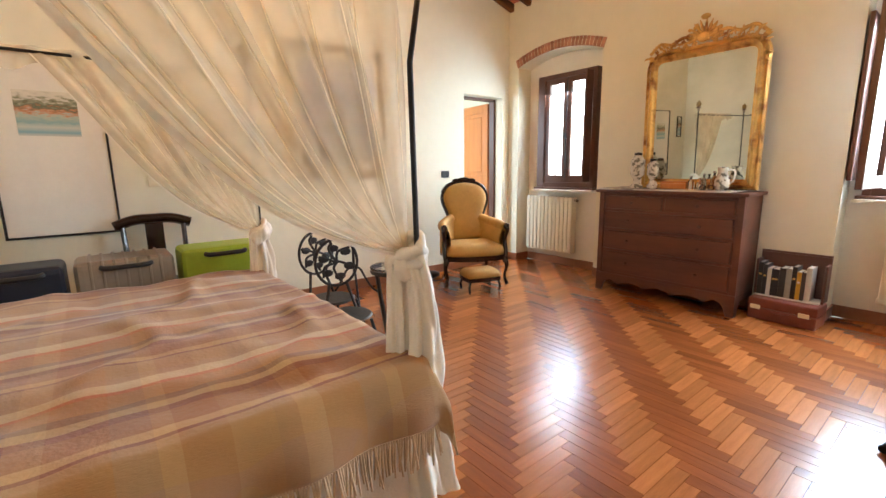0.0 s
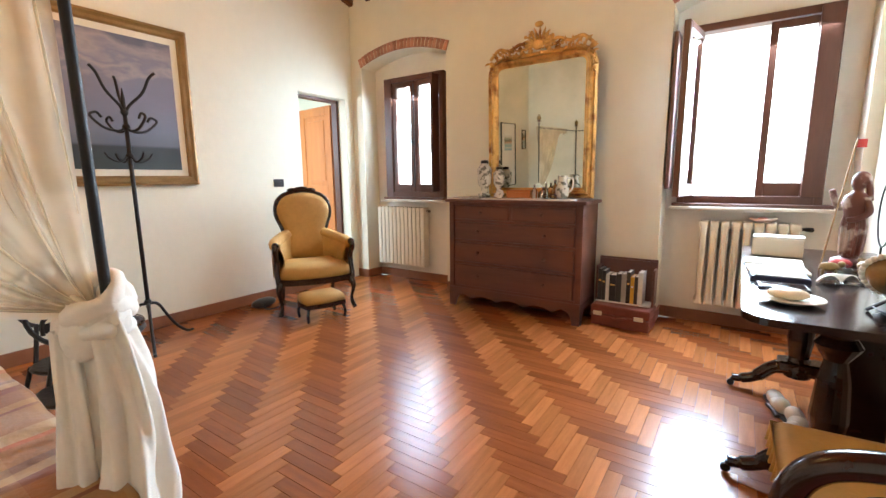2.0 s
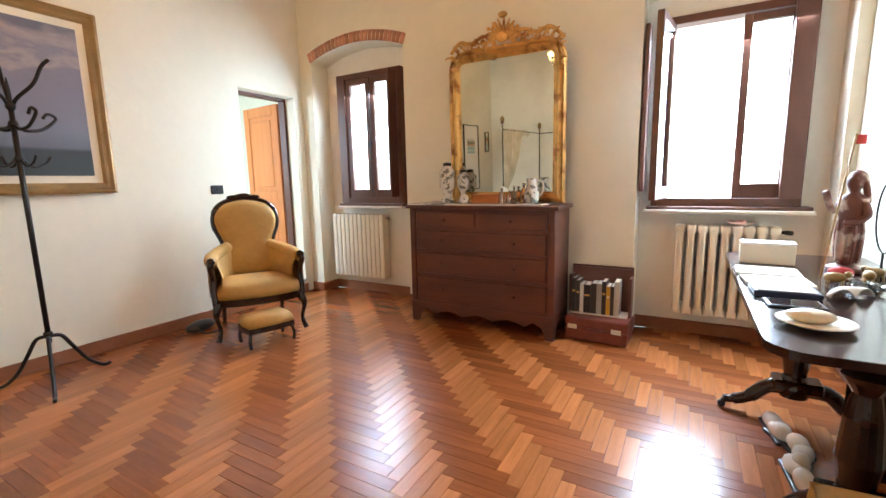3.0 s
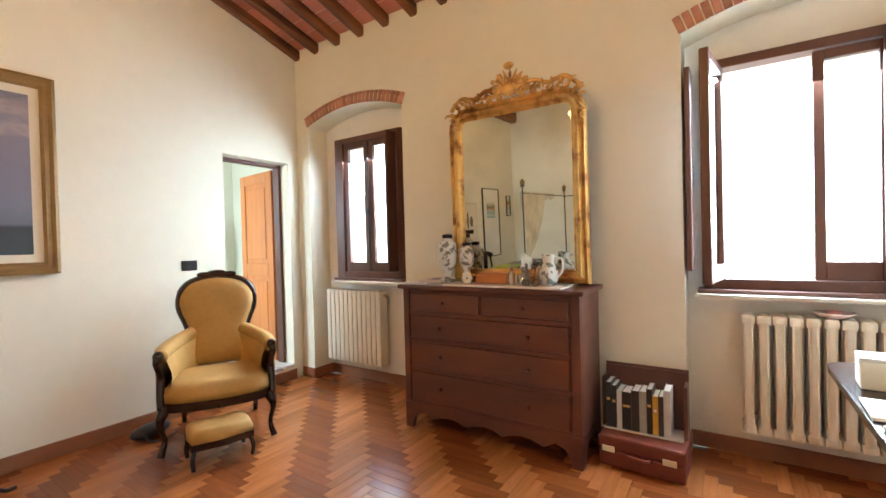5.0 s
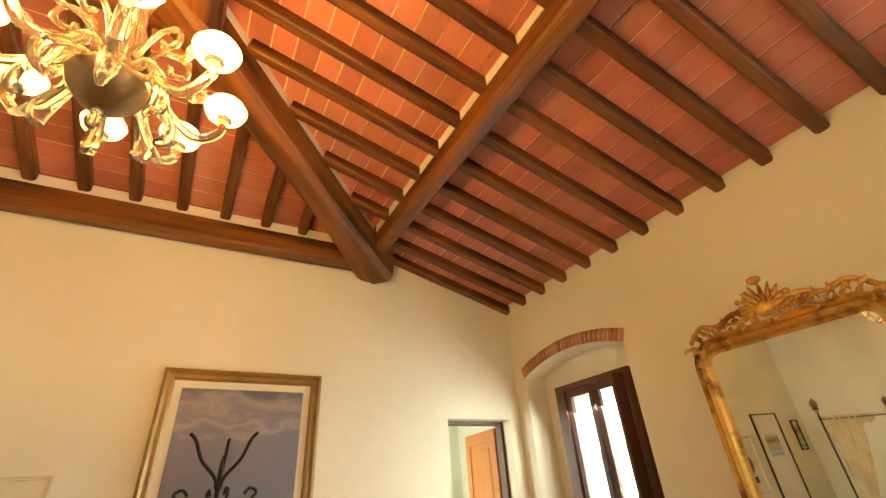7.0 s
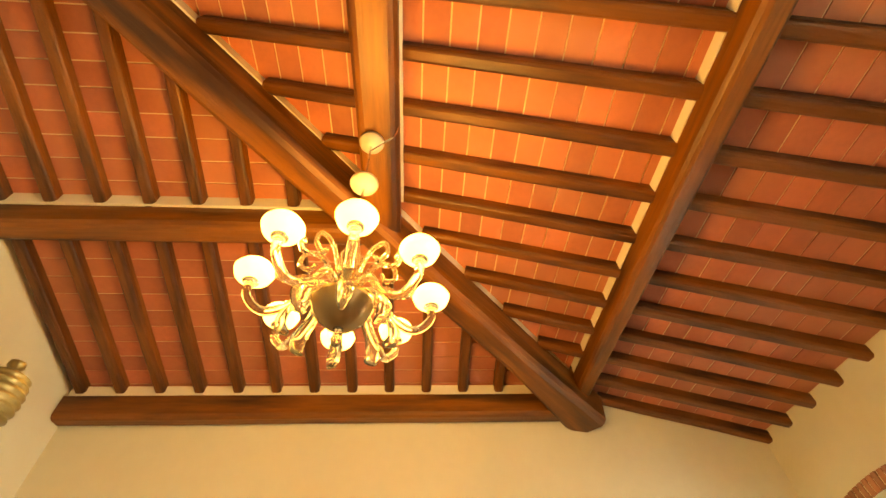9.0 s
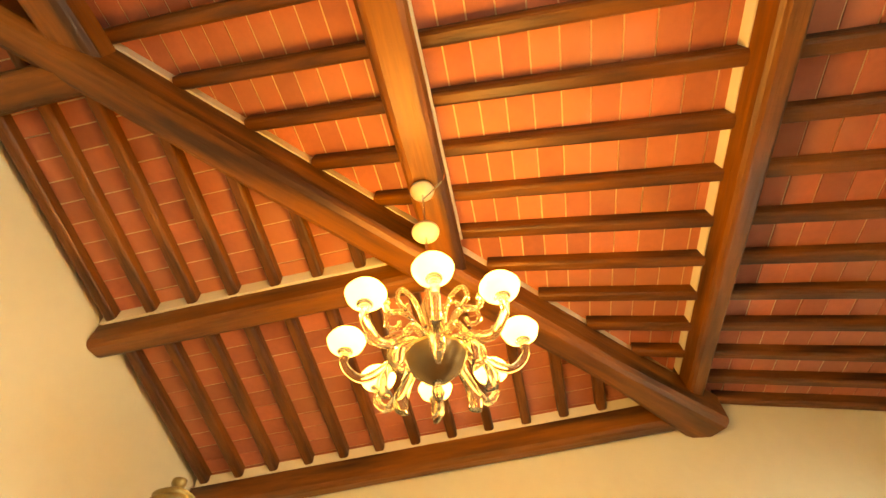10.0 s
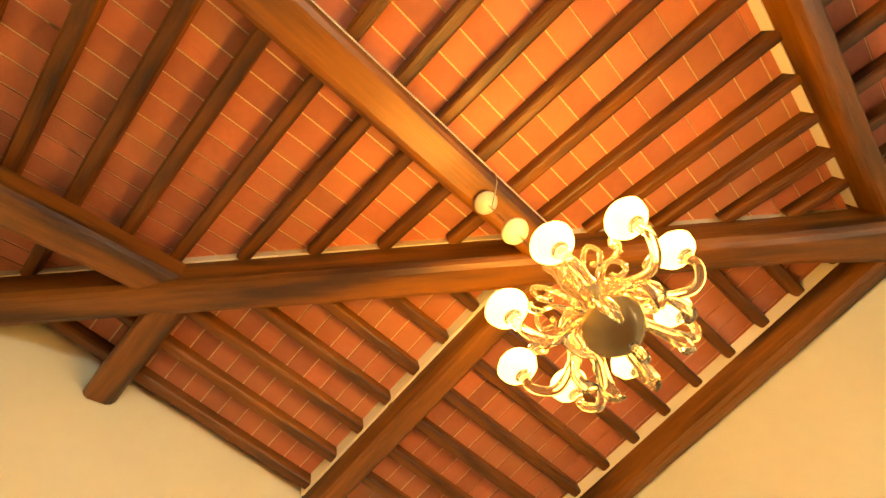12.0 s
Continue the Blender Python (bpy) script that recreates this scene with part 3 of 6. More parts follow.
def art_material(name, stops, noise_scale, amount, top=1.0):
    """Bands of colour from the picture's foot to its top, stirred by noise."""
    m = bpy.data.materials.new(name)
    m.use_nodes = True
    nt = m.node_tree
    N, L = nt.nodes.new, nt.links.new
    tc, sep, add, no, mp, cr = N("ShaderNodeTexCoord"), N("ShaderNodeSeparateXYZ"), N("ShaderNodeMath"), N("ShaderNodeTexNoise"), N("ShaderNodeMapping"), N("ShaderNodeValToRGB")
    L(tc.outputs["Generated"], sep.inputs[0])
    mp.inputs["Scale"].default_value = (1, 1, 2.6)
    L(tc.outputs["Generated"], mp.inputs[0])
    L(mp.outputs[0], no.inputs["Vector"])
    no.inputs["Scale"].default_value, no.inputs["Detail"].default_value = noise_scale, 6
    am, sub, up = N("ShaderNodeMath"), N("ShaderNodeMath"), N("ShaderNodeMapRange")
    sub.operation, sub.inputs[1].default_value = "SUBTRACT", 0.5
    L(no.outputs["Fac"], sub.inputs[0])
    up.inputs["From Min"].default_value, up.inputs["From Max"].default_value = 0.22, 0.6
    L(sep.outputs["Z"], up.inputs["Value"])
    am.operation = "MULTIPLY"
    L(sub.outputs[0], am.inputs[0])
    k = N("ShaderNodeMath")
    k.operation, k.inputs[1].default_value = "MULTIPLY", amount
    L(up.outputs[0], k.inputs[0])
    L(k.outputs[0], am.inputs[1])
    L(sep.outputs["Z"], add.inputs[0])
    L(am.outputs[0], add.inputs[1])
    L(add.outputs[0], cr.inputs[0])
    el = cr.color_ramp.elements
    el[0].position, el[0].color = stops[0][0], (*stops[0][1], 1)
    el[1].position, el[1].color = stops[-1][0], (*stops[-1][1], 1)
    for p, c in stops[1:-1]:
        e_ = el.new(p)
        e_.color = (*c, 1)
    L(cr.outputs[0], nt.nodes["Principled BSDF"].inputs["Base Color"])
    nt.nodes["Principled BSDF"].inputs["Roughness"].default_value = 0.5
    return m


A_SKY = art_material("landscape_paint", [(0.0, (0.025, 0.032, 0.032)), (0.17, (0.022, 0.025, 0.029)), (0.19, (0.115, 0.122, 0.158)), (0.3, (0.158, 0.162, 0.209)), (0.55, (0.180, 0.169, 0.223)), (0.7, (0.194, 0.180, 0.230)), (0.76, (0.324, 0.274, 0.274)), (0.82, (0.202, 0.187, 0.238)), (0.9, (0.324, 0.274, 0.274)), (1.0, (0.122, 0.122, 0.166))], 3.0, 0.45)
M_OLDGOLD = mat("dull_gold_frame", (0.27, 0.165, 0.055), 0.45, metal=0.35, var=0.2, scale=8, bump=0.15)
framed("landscape_painting", "large landscape of grey clouds over dark fields in a gold frame", 4.125, 5.18, 1.19, 2.435, 0.075, 0.04, M_OLDGOLD, 0.05, M_CREAM, A_SKY)
A_PRINT = art_material("print_paint", [(0.0, (0.6, 0.6, 0.55)), (0.08, (0.22, 0.42, 0.5)), (0.2, (0.55, 0.6, 0.55)), (0.3, (0.25, 0.42, 0.45)), (0.45, (0.45, 0.5, 0.42)), (0.55, (0.55, 0.24, 0.12)), (0.66, (0.12, 0.14, 0.08)), (0.78, (0.3, 0.3, 0.2)), (0.86, (0.62, 0.6, 0.52)), (1.0, (0.7, 0.67, 0.58))], 7, 0.7)
th = framed("framed_print", "tall thin black frame with small boat print on pale mount", 2.15, 2.79, 0.82, 2.06, 0.014, 0.025, M_IRON, 0.0, M_PAPER, None)
part("print", B(0.0095, 0.012, -0.16, 0.17, 0.70, 1.00), A_PRINT, th)
th = framed("still_life_print", "wide pale print of dark vases above a dark band", 3.0, 3.72, 1.15, 1.80, 0.02, 0.02, M_CREAM, 0.0, M_CREAM, None)
part("band", B(0.0075, 0.010, -0.20, 0.22, 0.12, 0.19), M_EBONY, th)
M_SEPIA = mat("sepia_ink", (0.16, 0.13, 0.09), 0.8, var=0.3)
for y, w, h in ((-0.15, 0.055, 0.09), (-0.03, 0.035, 0.15), (0.08, 0.05, 0.07), (0.18, 0.03, 0.11)):
    part("vase_shape", ball(bmesh.new(), (0.008, y, 0.30 + h * 0.3), 1, 0.004, w, h), M_SEPIA, th, smooth=True)
framed("small_print", "small narrow dark framed print on the plain wall", 1.62, 1.80, 1.55, 1.95, 0.015, 0.02, M_EBONY, 0.01, M_CREAM, A_PRINT)

# ---- coat rack ----
th = thing("coat_rack", "black wrought iron coat stand with curled arms beside the painting", "coat rack", pose(0.36, 4.55, 0))
M = M_IRON
part("pole", tube(bmesh.new(), [(0, 0, 0.28), (0, 0, 1.72)], 0.014, 10), M, th, smooth=True)
for k in range(3):
    a = radians(-20 + 120 * k)
    c, s = math.cos(a), math.sin(a)
    P = lambda r, z: (r * c, r * s, z)
    part("leg", tube(bmesh.new(), spline([P(0.0, 0.32), P(0.07, 0.30), P(0.13, 0.2), P(0.2, 0.09), P(0.28, 0.02), P(0.33, 0.014)]), 0.011, 8), M, th, smooth=True)
for k in range(3):
    a = radians(-70 + 120 * k)
    c, s = math.cos(a), math.sin(a)
    P = lambda r, z: (r * c, r * s, z)
    part("upper_arm", tube(bmesh.new(), spline([P(0.0, 1.66), P(0.03, 1.74), P(0.12, 1.83), P(0.17, 1.93), P(0.21, 1.97)]), 0.010, 8), M, th, smooth=True)
for k in range(4):
    a = radians(10 + 90 * k)
    c, s = math.cos(a), math.sin(a)
    P = lambda r, z: (r * c, r * s, z)
    part("hook", tube(bmesh.new(), spline([P(0.0, 1.6), P(0.05, 1.57), P(0.13, 1.58), P(0.19, 1.62), P(0.22, 1.66), P(0.18, 1.68), P(0.15, 1.65)]), 0.009, 8), M, th, smooth=True)
    part("lower_hook", tube(bmesh.new(), spline([P(0.0, 1.42), P(0.06, 1.36), P(0.13, 1.38), P(0.16, 1.42)]), 0.007, 8), M, th, smooth=True)
for z in (0.33, 1.40, 1.60, 1.70):
    part("collar", lathe(bmesh.new(), [(0.0, z - 0.02), (0.02, z - 0.018), (0.026, z), (0.02, z + 0.018), (0.0, z + 0.02)], 12), M, th, smooth=True)
part("spike", tube(bmesh.new(), [(0, 0, 1.7), (0, 0, 1.80), (0, 0, 1.86)], [0.014, 0.012, 0.003], 8), M, th)

# ---- armchair ----
th = thing("armchair", "carved dark walnut armchair with ochre velvet and tall rounded back", "armchair", pose(0.57, 5.90, 0, 0, 0, -120))
# local: x to the sitter's side, -y back, +y front is turned so that front looks along +y


def slab(bm, outline, d0, d1, bow=0.0, inset=0.0, n=1):
    """A padded panel over a flat outline (x, z); bulges towards d1."""
    cx = sum(p[0] for p in outline) / len(outline)
    cz = sum(p[1] for p in outline) / len(outline)
    rings = []
    for f, s in ((0, 1.0), (0.45, 1.0), (0.75, 0.93), (0.93, 0.78), (1.0, 0.5), (1.0, 0.2)):
        rings.append([bm.verts.new((cx + (x - cx) * s, d0 + (d1 - d0) * f, cz + (z - cz) * s)) for x, z in outline])
    for a, b in zip(rings, rings[1:]):
        for k in range(len(a)):
            bm.faces.new((a[k], a[(k + 1) % len(a)], b[(k + 1) % len(a)], b[k]))
    bm.faces.new(rings[0])
    bm.faces.new(rings[-1])
    return bm


back_half = [(0.20, 0.44), (0.185, 0.56), (0.175, 0.67), (0.205, 0.78), (0.24, 0.88), (0.235, 0.98), (0.185, 1.06), (0.10, 1.10), (0.0, 1.115)]
bh = [(p.x * 1.08, p.z) for p in spline([(x, 0, z) for x, z in back_half], 4)]
outline = bh + [(-x, z) for x, z in reversed(bh[:-1])]
lean = Matrix.Translation((0, -0.24, 0.44)) @ pose(0, 0, 0, 12, 0, 0) @ Matrix.Translation((0, 0, -0.44))
bm = slab(bmesh.new(), outline, -0.03, 0.055)
bmesh.ops.transform(bm, matrix=lean, verts=bm.verts)
part("backrest", bm, M_VELVET, th, smooth=True)
bm = bmesh.new()
pts = [Vector((x, -0.005, z)) for x, z in bh] + [Vector((-x, -0.005, z)) for x, z in reversed(bh[:-1])]
tube(bm, pts, [0.026 + 0.006 * (p.z > 1.0) for p in pts], 8)
box(bm, -0.24, 0.24, -0.04, -0.02, 0.44, 0.5)
ball(bm, (0, 0.0, 1.14), 0.05, 1.6, 0.5, 0.6)
for s in (-1, 1):
    ball(bm, (s * 0.09, 0.0, 1.135), 0.035, 1.5, 0.6, 0.6)
    ball(bm, (s * 0.245, 0.0, 0.87), 0.028, 0.9, 0.9, 1.8)
    ball(bm, (s * 0.185, 0.0, 0.68), 0.03, 0.9, 0.9, 1.5)
bmesh.ops.transform(bm, matrix=lean, verts=bm.verts)
part("back_frame", bm, M_EBONY, th, "carved dark walnut frame with a crest", smooth=True)
seat_o = [(-0.27, -0.24), (0.27, -0.24), (0.31, 0.0), (0.32, 0.22), (0.22, 0.31), (0.0, 0.34), (-0.22, 0.31), (-0.32, 0.22), (-0.31, 0.0)]
sp = [(p.x, p.y) for p in spline([(x, y, 0) for x, y in seat_o] + [(*seat_o[0], 0)], 4)][:-1]
bm = slab(bmesh.new(), [(x, y) for x, y in sp], 0.0, 0.13)
bmesh.ops.transform(bm, matrix=Matrix(((1, 0, 0, 0), (0, 0, 1, 0), (0, 1, 0, 0.33), (0, 0, 0, 1))), verts=bm.verts)
part("seat", bm, M_VELVET, th, smooth=True)
bm = bmesh.new()
prism(bm, [(x * 1.03, y * 1.03) for x, y in sp], 0.285, 0.34, "z")
part("seat_frame", bm, M_EBONY, th)
for s in (-1, 1):
    bm = bmesh.new()
    line = spline([(s * 0.17, -0.27, 0.69), (s * 0.25, -0.20, 0.655), (s * 0.31, -0.06, 0.635), (s * 0.33, 0.08, 0.63), (s * 0.33, 0.20, 0.625)])
    tube(bm, line, [0.035 + 0.018 * math.sin(math.pi * min(1, 0.25 + k / (len(line) - 1) * 0.6)) for k in range(len(line))], 12)
    for off in (0.03, -0.03):
        grid(bm, len(line) - 1, 6, lambda u, v: (line[round(u * (len(line) - 1))].x - s * (off + 0.035 * math.sin(math.pi * v) * (off > 0)), line[round(u * (len(line) - 1))].y + 0.02 * (off > 0), 0.35 + (line[round(u * (len(line) - 1))].z - 0.35) * v))
    part("armrest", bm, M_VELVET, th, smooth=True)
    bm = bmesh.new()
    tube(bm, spline([(s * 0.335, 0.23, 0.655), (s * 0.345, 0.25, 0.60), (s * 0.33, 0.20, 0.5), (s * 0.335, 0.22, 0.40), (s * 0.33, 0.25, 0.3)]), 0.024, 8)
    ball(bm, (s * 0.338, 0.235, 0.64), 0.036, 0.9, 0.9, 1.0)
    part("arm_support", bm, M_EBONY, th, smooth=True)
    part("leg", tube(bmesh.new(), spline([(s * 0.31, 0.24, 0.31), (s * 0.335, 0.275, 0.22), (s * 0.315, 0.26, 0.1), (s * 0.335, 0.30, 0.014)]), [0.036, 0.035, 0.034, 0.033, 0.032, 0.030, 0.027, 0.024, 0.022, 0.020, 0.018, 0.017, 0.016, 0.016, 0.016, 0.016, 0.016, 0.016, 0.017, 0.018, 0.019, 0.02, 0.021, 0.021, 0.022], 8), M_EBONY, th, smooth=True)
    part("leg", tube(bmesh.new(), [(s * 0.25, -0.22, 0.31), (s * 0.25, -0.27, 0.15), (s * 0.25, -0.34, 0.0)], [0.024, 0.02, 0.017], 8), M_EBONY, th, smooth=True)

th = thing("footstool", "small ochre velvet footstool on short dark legs before the armchair", "footstool", pose(0.95, 5.68, 0, 0, 0, -108))
rr = [(-0.17, -0.12), (0.17, -0.12), (0.185, 0.0), (0.17, 0.12), (0.0, 0.14), (-0.17, 0.12), (-0.185, 0)]
bm = slab(bmesh.new(), rr, 0, 0.085)
bmesh.ops.transform(bm, matrix=Matrix(((1, 0, 0, 0), (0, 0, 1, 0), (0, 1, 0, 0.16), (0, 0, 0, 1))), verts=bm.verts)
part("cushion", bm, M_VELVET, th, smooth=True)
part("frame", prism(bmesh.new(), [(x * 1.03, y * 1.03) for x, y in rr], 0.125, 0.165, "z"), M_EBONY, th)
for sx in (-1, 1):
    for sy in (-1, 1):
        part("leg", tube(bmesh.new(), spline([(sx * 0.155, sy * 0.1, 0.13), (sx * 0.17, sy * 0.115, 0.07), (sx * 0.165, sy * 0.11, 0.01)]), 0.013, 8), M_EBONY, th, smooth=True)

th = thing("slippers_bag", "dark cloth bag lying on the floor behind the armchair", "bag", pose(0.20, 5.60, 0.0, 0, 0, 15) @ Matrix.Diagonal((0.8, 0.8, 0.8, 1)))
part("cloth", ball(bmesh.new(), (0, 0, 0.055), 0.15, 0.7, 1.2, 0.37), M_BLACK, th, smooth=True)
part("strap", tube(bmesh.new(), spline([(0.05, -0.1, 0.09), (0.14, -0.12, 0.02), (0.2, 0.0, 0.01), (0.16, 0.12, 0.012)]), 0.008, 6), M_BLACK, th)

# ---- dresser ----
th = thing("dresser", "dark walnut chest of drawers with scalloped apron and marble edge", "chest of drawers", pose(2.315, 6.66, 0))
hx, dp = 0.635, 0.42
part("carcass", B(-hx + 0.031, hx - 0.031, 0.012, dp, 0.18, 0.998), M_MAHOG, th)
for s in (-1, 1):
    xa, xb = sorted((s * hx, s * (hx - 0.03)))
    part("side_panel", B(xa, xb, 0.031, dp, 0.172, 0.998, bevel=0.003), M_MAHOG, th)
    xa, xb = sorted((s * hx, s * (hx - 0.05)))
    part("corner_post", B(xa, xb, -0.003, 0.030, 0.186, 0.998, bevel=0.003), M_MAHOG, th)
for z in (0.198, 0.43, 0.64, 0.83, 0.984):
    part("rail", B(-hx + 0.052, hx - 0.052, 0.0, 0.0115, z - 0.012, z + 0.012), M_MAHOG, th)
part("top", B(-hx - 0.03, hx + 0.03, -0.035, dp + 0.005, 1.0, 1.028, bevel=0.006), M_MAHOG, th)
part("marble_slab", B(-hx - 0.005, hx - 0.10, -0.02, dp, 1.029, 1.042, bevel=0.003), M_MARBLE, th, "pale veined marble slab")
for z0, z1, xs_ in ((0.845, 0.97, ((-0.57, -0.015), (0.015, 0.57))), (0.655, 0.815, ((-0.57, 0.57),)), (0.445, 0.625, ((-0.57, 0.57),)), (0.21, 0.415, ((-0.57, 0.57),))):
    for xa, xb in xs_:
        d = part("drawer", B(xa, xb, -0.008, 0.02, z0, z1, bevel=0.005), M_MAHOG, th)
        kn = [(xa + xb) / 2] if len(xs_) == 2 else [-0.32, 0.32]
        for kx in kn:
            k = part("knob", lathe(bmesh.new(), [(0.0, 0), (0.011, 0), (0.011, 0.003), (0.006, 0.006), (0.006, 0.010), (0.014, 0.015), (0.012, 0.020), (0, 0.022)], 14), M_MAHOG, d, smooth=True)
            k.matrix_basis = pose(kx, -0.008, (z0 + z1) / 2, 90, 0, 0)
bm = bmesh.new()
pts = [(-hx, 0.0), (-hx + 0.06, 0.0), (-hx + 0.075, 0.06), (-hx + 0.10, 0.10), (-hx + 0.16, 0.125)]
for k in range(13):
    t = k / 12
    pts.append((-0.40 + 0.8 * t, 0.10 + 0.035 * abs(math.sin(t * math.pi * 3.0)) - 0.015))
pts += [(hx - 0.16, 0.125), (hx - 0.10, 0.10), (hx - 0.075, 0.06), (hx - 0.06, 0.0), (hx, 0.0), (hx, 0.185), (-hx, 0.185)]
prism(bm, pts, -0.004, 0.022, "y")
part("apron", bm, M_MAHOG, th)
for s in (-1, 1):
    bm = bmesh.new()
    x0, x1 = sorted((s * hx, s * (hx - 0.022)))
    prism(bm, [(0.0, 0), (0.06, 0), (0.08, 0.07), (0.13, 0.12), (dp - 0.12, 0.12), (dp - 0.07, 0.07), (dp - 0.05, 0), (dp, 0), (dp, 0.17), (0.0, 0.17)], x0, x1, "x")
    part("side_foot", bm, M_MAHOG, th)

# ---- gilded mirror ----
TOPZ = 1.043
th = thing("mirror", "arched gilded wall mirror with carved crest on the chest", "mirror", pose(2.455, 6.955, TOPZ, 1.5, 0, 0))
mw, mh, fr = 0.49, 1.235, 0.095


def mirror_outline(w, h, r, zb, n=8):
    p = [(w, zb), (w, h - r)]
    p += [(w - r + r * math.cos(math.pi / 2 * k / n), h - r + r * math.sin(math.pi / 2 * k / n)) for k in range(1, n + 1)]
    m = [(x, z) for x, z in p]
    return m + [(-x, z) for x, z in reversed(m)]


outer, inner = mirror_outline(mw, mh, 0.16, 0.0), mirror_outline(mw - fr, mh - fr, 0.05, fr * 0.9)
bm = bmesh.new()
rings = []
for f, d in ((0, 0), (0.0, -0.035), (0.12, -0.055), (0.3, -0.038), (0.5, -0.062), (0.72, -0.05), (0.85, -0.03), (1.0, -0.022), (1.0, 0.0)):
    rings.append([bm.verts.new((a[0] + (b[0] - a[0]) * f, d, a[1] + (b[1] - a[1]) * f)) for a, b in zip(outer, inner)])
for a, b in zip(rings, rings[1:] + rings[:1]):
    for k in range(len(outer)):
        q = (k + 1) % len(outer)
        bm.faces.new((a[k], a[q], b[q], b[k]))
part("mirror_frame", bm, M_GOLD, th)
bm = bmesh.new()
prism(bm, [(x * 0.999, z * 0.999 + 0.001) for x, z in inner], -0.018, -0.012)
part("glass", bm, two_tone(M_MIRROR, (0.5, 0.49, 0.40), 2.2, 0.5, 0.75), th, "slightly spotted old mirror glass")
part("back_board", prism(bmesh.new(), [(x * 0.97, z) for x, z in outer], 0.001, 0.012), M_MAHOG, th)


def leafy(bm, x, z, ang, ln, wd):
    """A curled gilt leaf."""
    c, s = math.cos(ang), math.sin(ang)
    pts, rad = [], []
    for k in range(7):
        t = k / 6
        b = 0.5 * t * t
        px, pz = ln * t, ln * b * 0.6
        pts.append((x + px * c - pz * s, -0.045 - 0.028 * math.sin(t * math.pi), z + px * s + pz * c))
        rad.append(max(0.004, wd * math.sin(math.pi * (0.12 + 0.8 * t))))
    tube(bm, pts, rad, 7, squash=0.6)


rnd = random.Random(4)
for s in (-1, 1):
    bm = bmesh.new()
    for k in range(13):
        t = k / 12
        x = 0.08 + 0.37 * t
        z = mh + 0.015 - 0.02 * t - (0.05 if t > 0.85 else 0)
        leafy(bm, s * x, z + 0.01, (rnd.uniform(0.1, 1.5) if s > 0 else math.pi - rnd.uniform(0.1, 1.5)), 0.06 * rnd.uniform(0.7, 1.2), 0.013)
        leafy(bm, s * x, z - 0.02, rnd.uniform(-0.8, 3.8), 0.045, 0.011)
        ball(bm, (s * x, -0.06, z + rnd.uniform(-0.02, 0.03)), 0.014, u=7, v=5)
    for k in range(5):
        leafy(bm, s * (mw - 0.03), mh - 0.10 - 0.03 * k, rnd.uniform(-2, 1), 0.05, 0.012)
    tube(bm, spline([(s * 0.07, -0.05, mh + 0.03), (s * 0.16, -0.055, mh + 0.075), (s * 0.27, -0.05, mh + 0.04), (s * 0.37, -0.05, mh + 0.06), (s * 0.46, -0.045, mh - 0.01)]), 0.014, 7)
    part("garland", bm, M_GOLD, th, smooth=True, kind="stuff")
bm = bmesh.new()
for k in range(11):
    a = math.pi * (0.02 + 0.96 * k / 10)
    leafy(bm, 0.02 * math.cos(a), mh + 0.04, a, 0.10 + 0.05 * math.sin(a), 0.018)
for k in range(34):
    a = rnd.uniform(0, 2 * math.pi)
    r = rnd.uniform(0.03, 0.14)
    ball(bm, (r * math.cos(a), -0.06, mh + 0.07 + 0.7 * r * math.sin(a)), rnd.uniform(0.010, 0.02), u=7, v=5)
ball(bm, (0, -0.065, mh + 0.05), 0.045, 1.2, 0.5, 1.0)
ball(bm, (0, -0.05, mh + 0.21), 0.03, 1.3, 0.8, 0.8, u=9, v=6)
part("crest", bm, M_GOLD, th, "carved gilt shell and flowers", smooth=True)

# ---- things on the dresser ----
M_PATTERN = two_tone(mat("floral_porcelain", (0.68, 0.66, 0.6), 0.25, var=0.05), (0.20, 0.20, 0.17), 26, 0.52, 0.58)


def lathe_thing(name, label, cat, x, y, z, prof, material, n=20, extra=None):
    th = thing(name, label, cat, pose(x, y, z))
    part("body", lathe(bmesh.new(), prof, n), material, th, smooth=True)
    for nm, pr, mt in (extra or []):
        part(nm, lathe(bmesh.new(), pr, n), mt, th, smooth=True)
    return th


Z = TOPZ
for x, y, s in ((1.98, 6.80, 1.0), (2.10, 6.86, 0.82)):
    lathe_thing("jar", "patterned glass jar with a black lid beside the mirror", "jar", x, y, Z, [(0, 0), (0.05 * s, 0), (0.06 * s, 0.02), (0.03 * s, 0.05), (0.03 * s, 0.08), (0.062 * s, 0.13), (0.066 * s, 0.22 * s + 0.04), (0.045 * s, 0.29 * s), (0.03 * s, 0.31 * s), (0, 0.31 * s)], M_PATTERN, 20, [("lid", [(0, 0.311 * s), (0.036 * s, 0.311 * s), (0.036 * s, 0.335 * s), (0, 0.34 * s)], M_BLACK)])
th = thing("flower_ornament", "small white porcelain flower ornament on the marble top", "ornament", pose(2.17, 6.74, Z))
bm = bmesh.new()
for k in range(8):
    a = k * math.pi / 4
    ball(bm, (0.025 * math.cos(a), 0.0, 0.035 + 0.025 * math.sin(a)), 0.017, 1, 0.6, 1, 8, 6)
lathe(bm, [(0, 0), (0.02, 0), (0.01, 0.012), (0, 0.012)], 10)
part("petals", bm, M_PAPER, th, smooth=True)
th = thing("wooden_box", "low brown wooden box lying before the mirror", "box", pose(2.34, 6.80, Z, 0, 0, 4))
part("body", B(-0.11, 0.11, -0.05, 0.05, 0, 0.05, bevel=0.004), M_DOOR, th)
part("lid", B(-0.112, 0.112, -0.052, 0.052, 0.051, 0.07, bevel=0.004), M_DOOR, th)
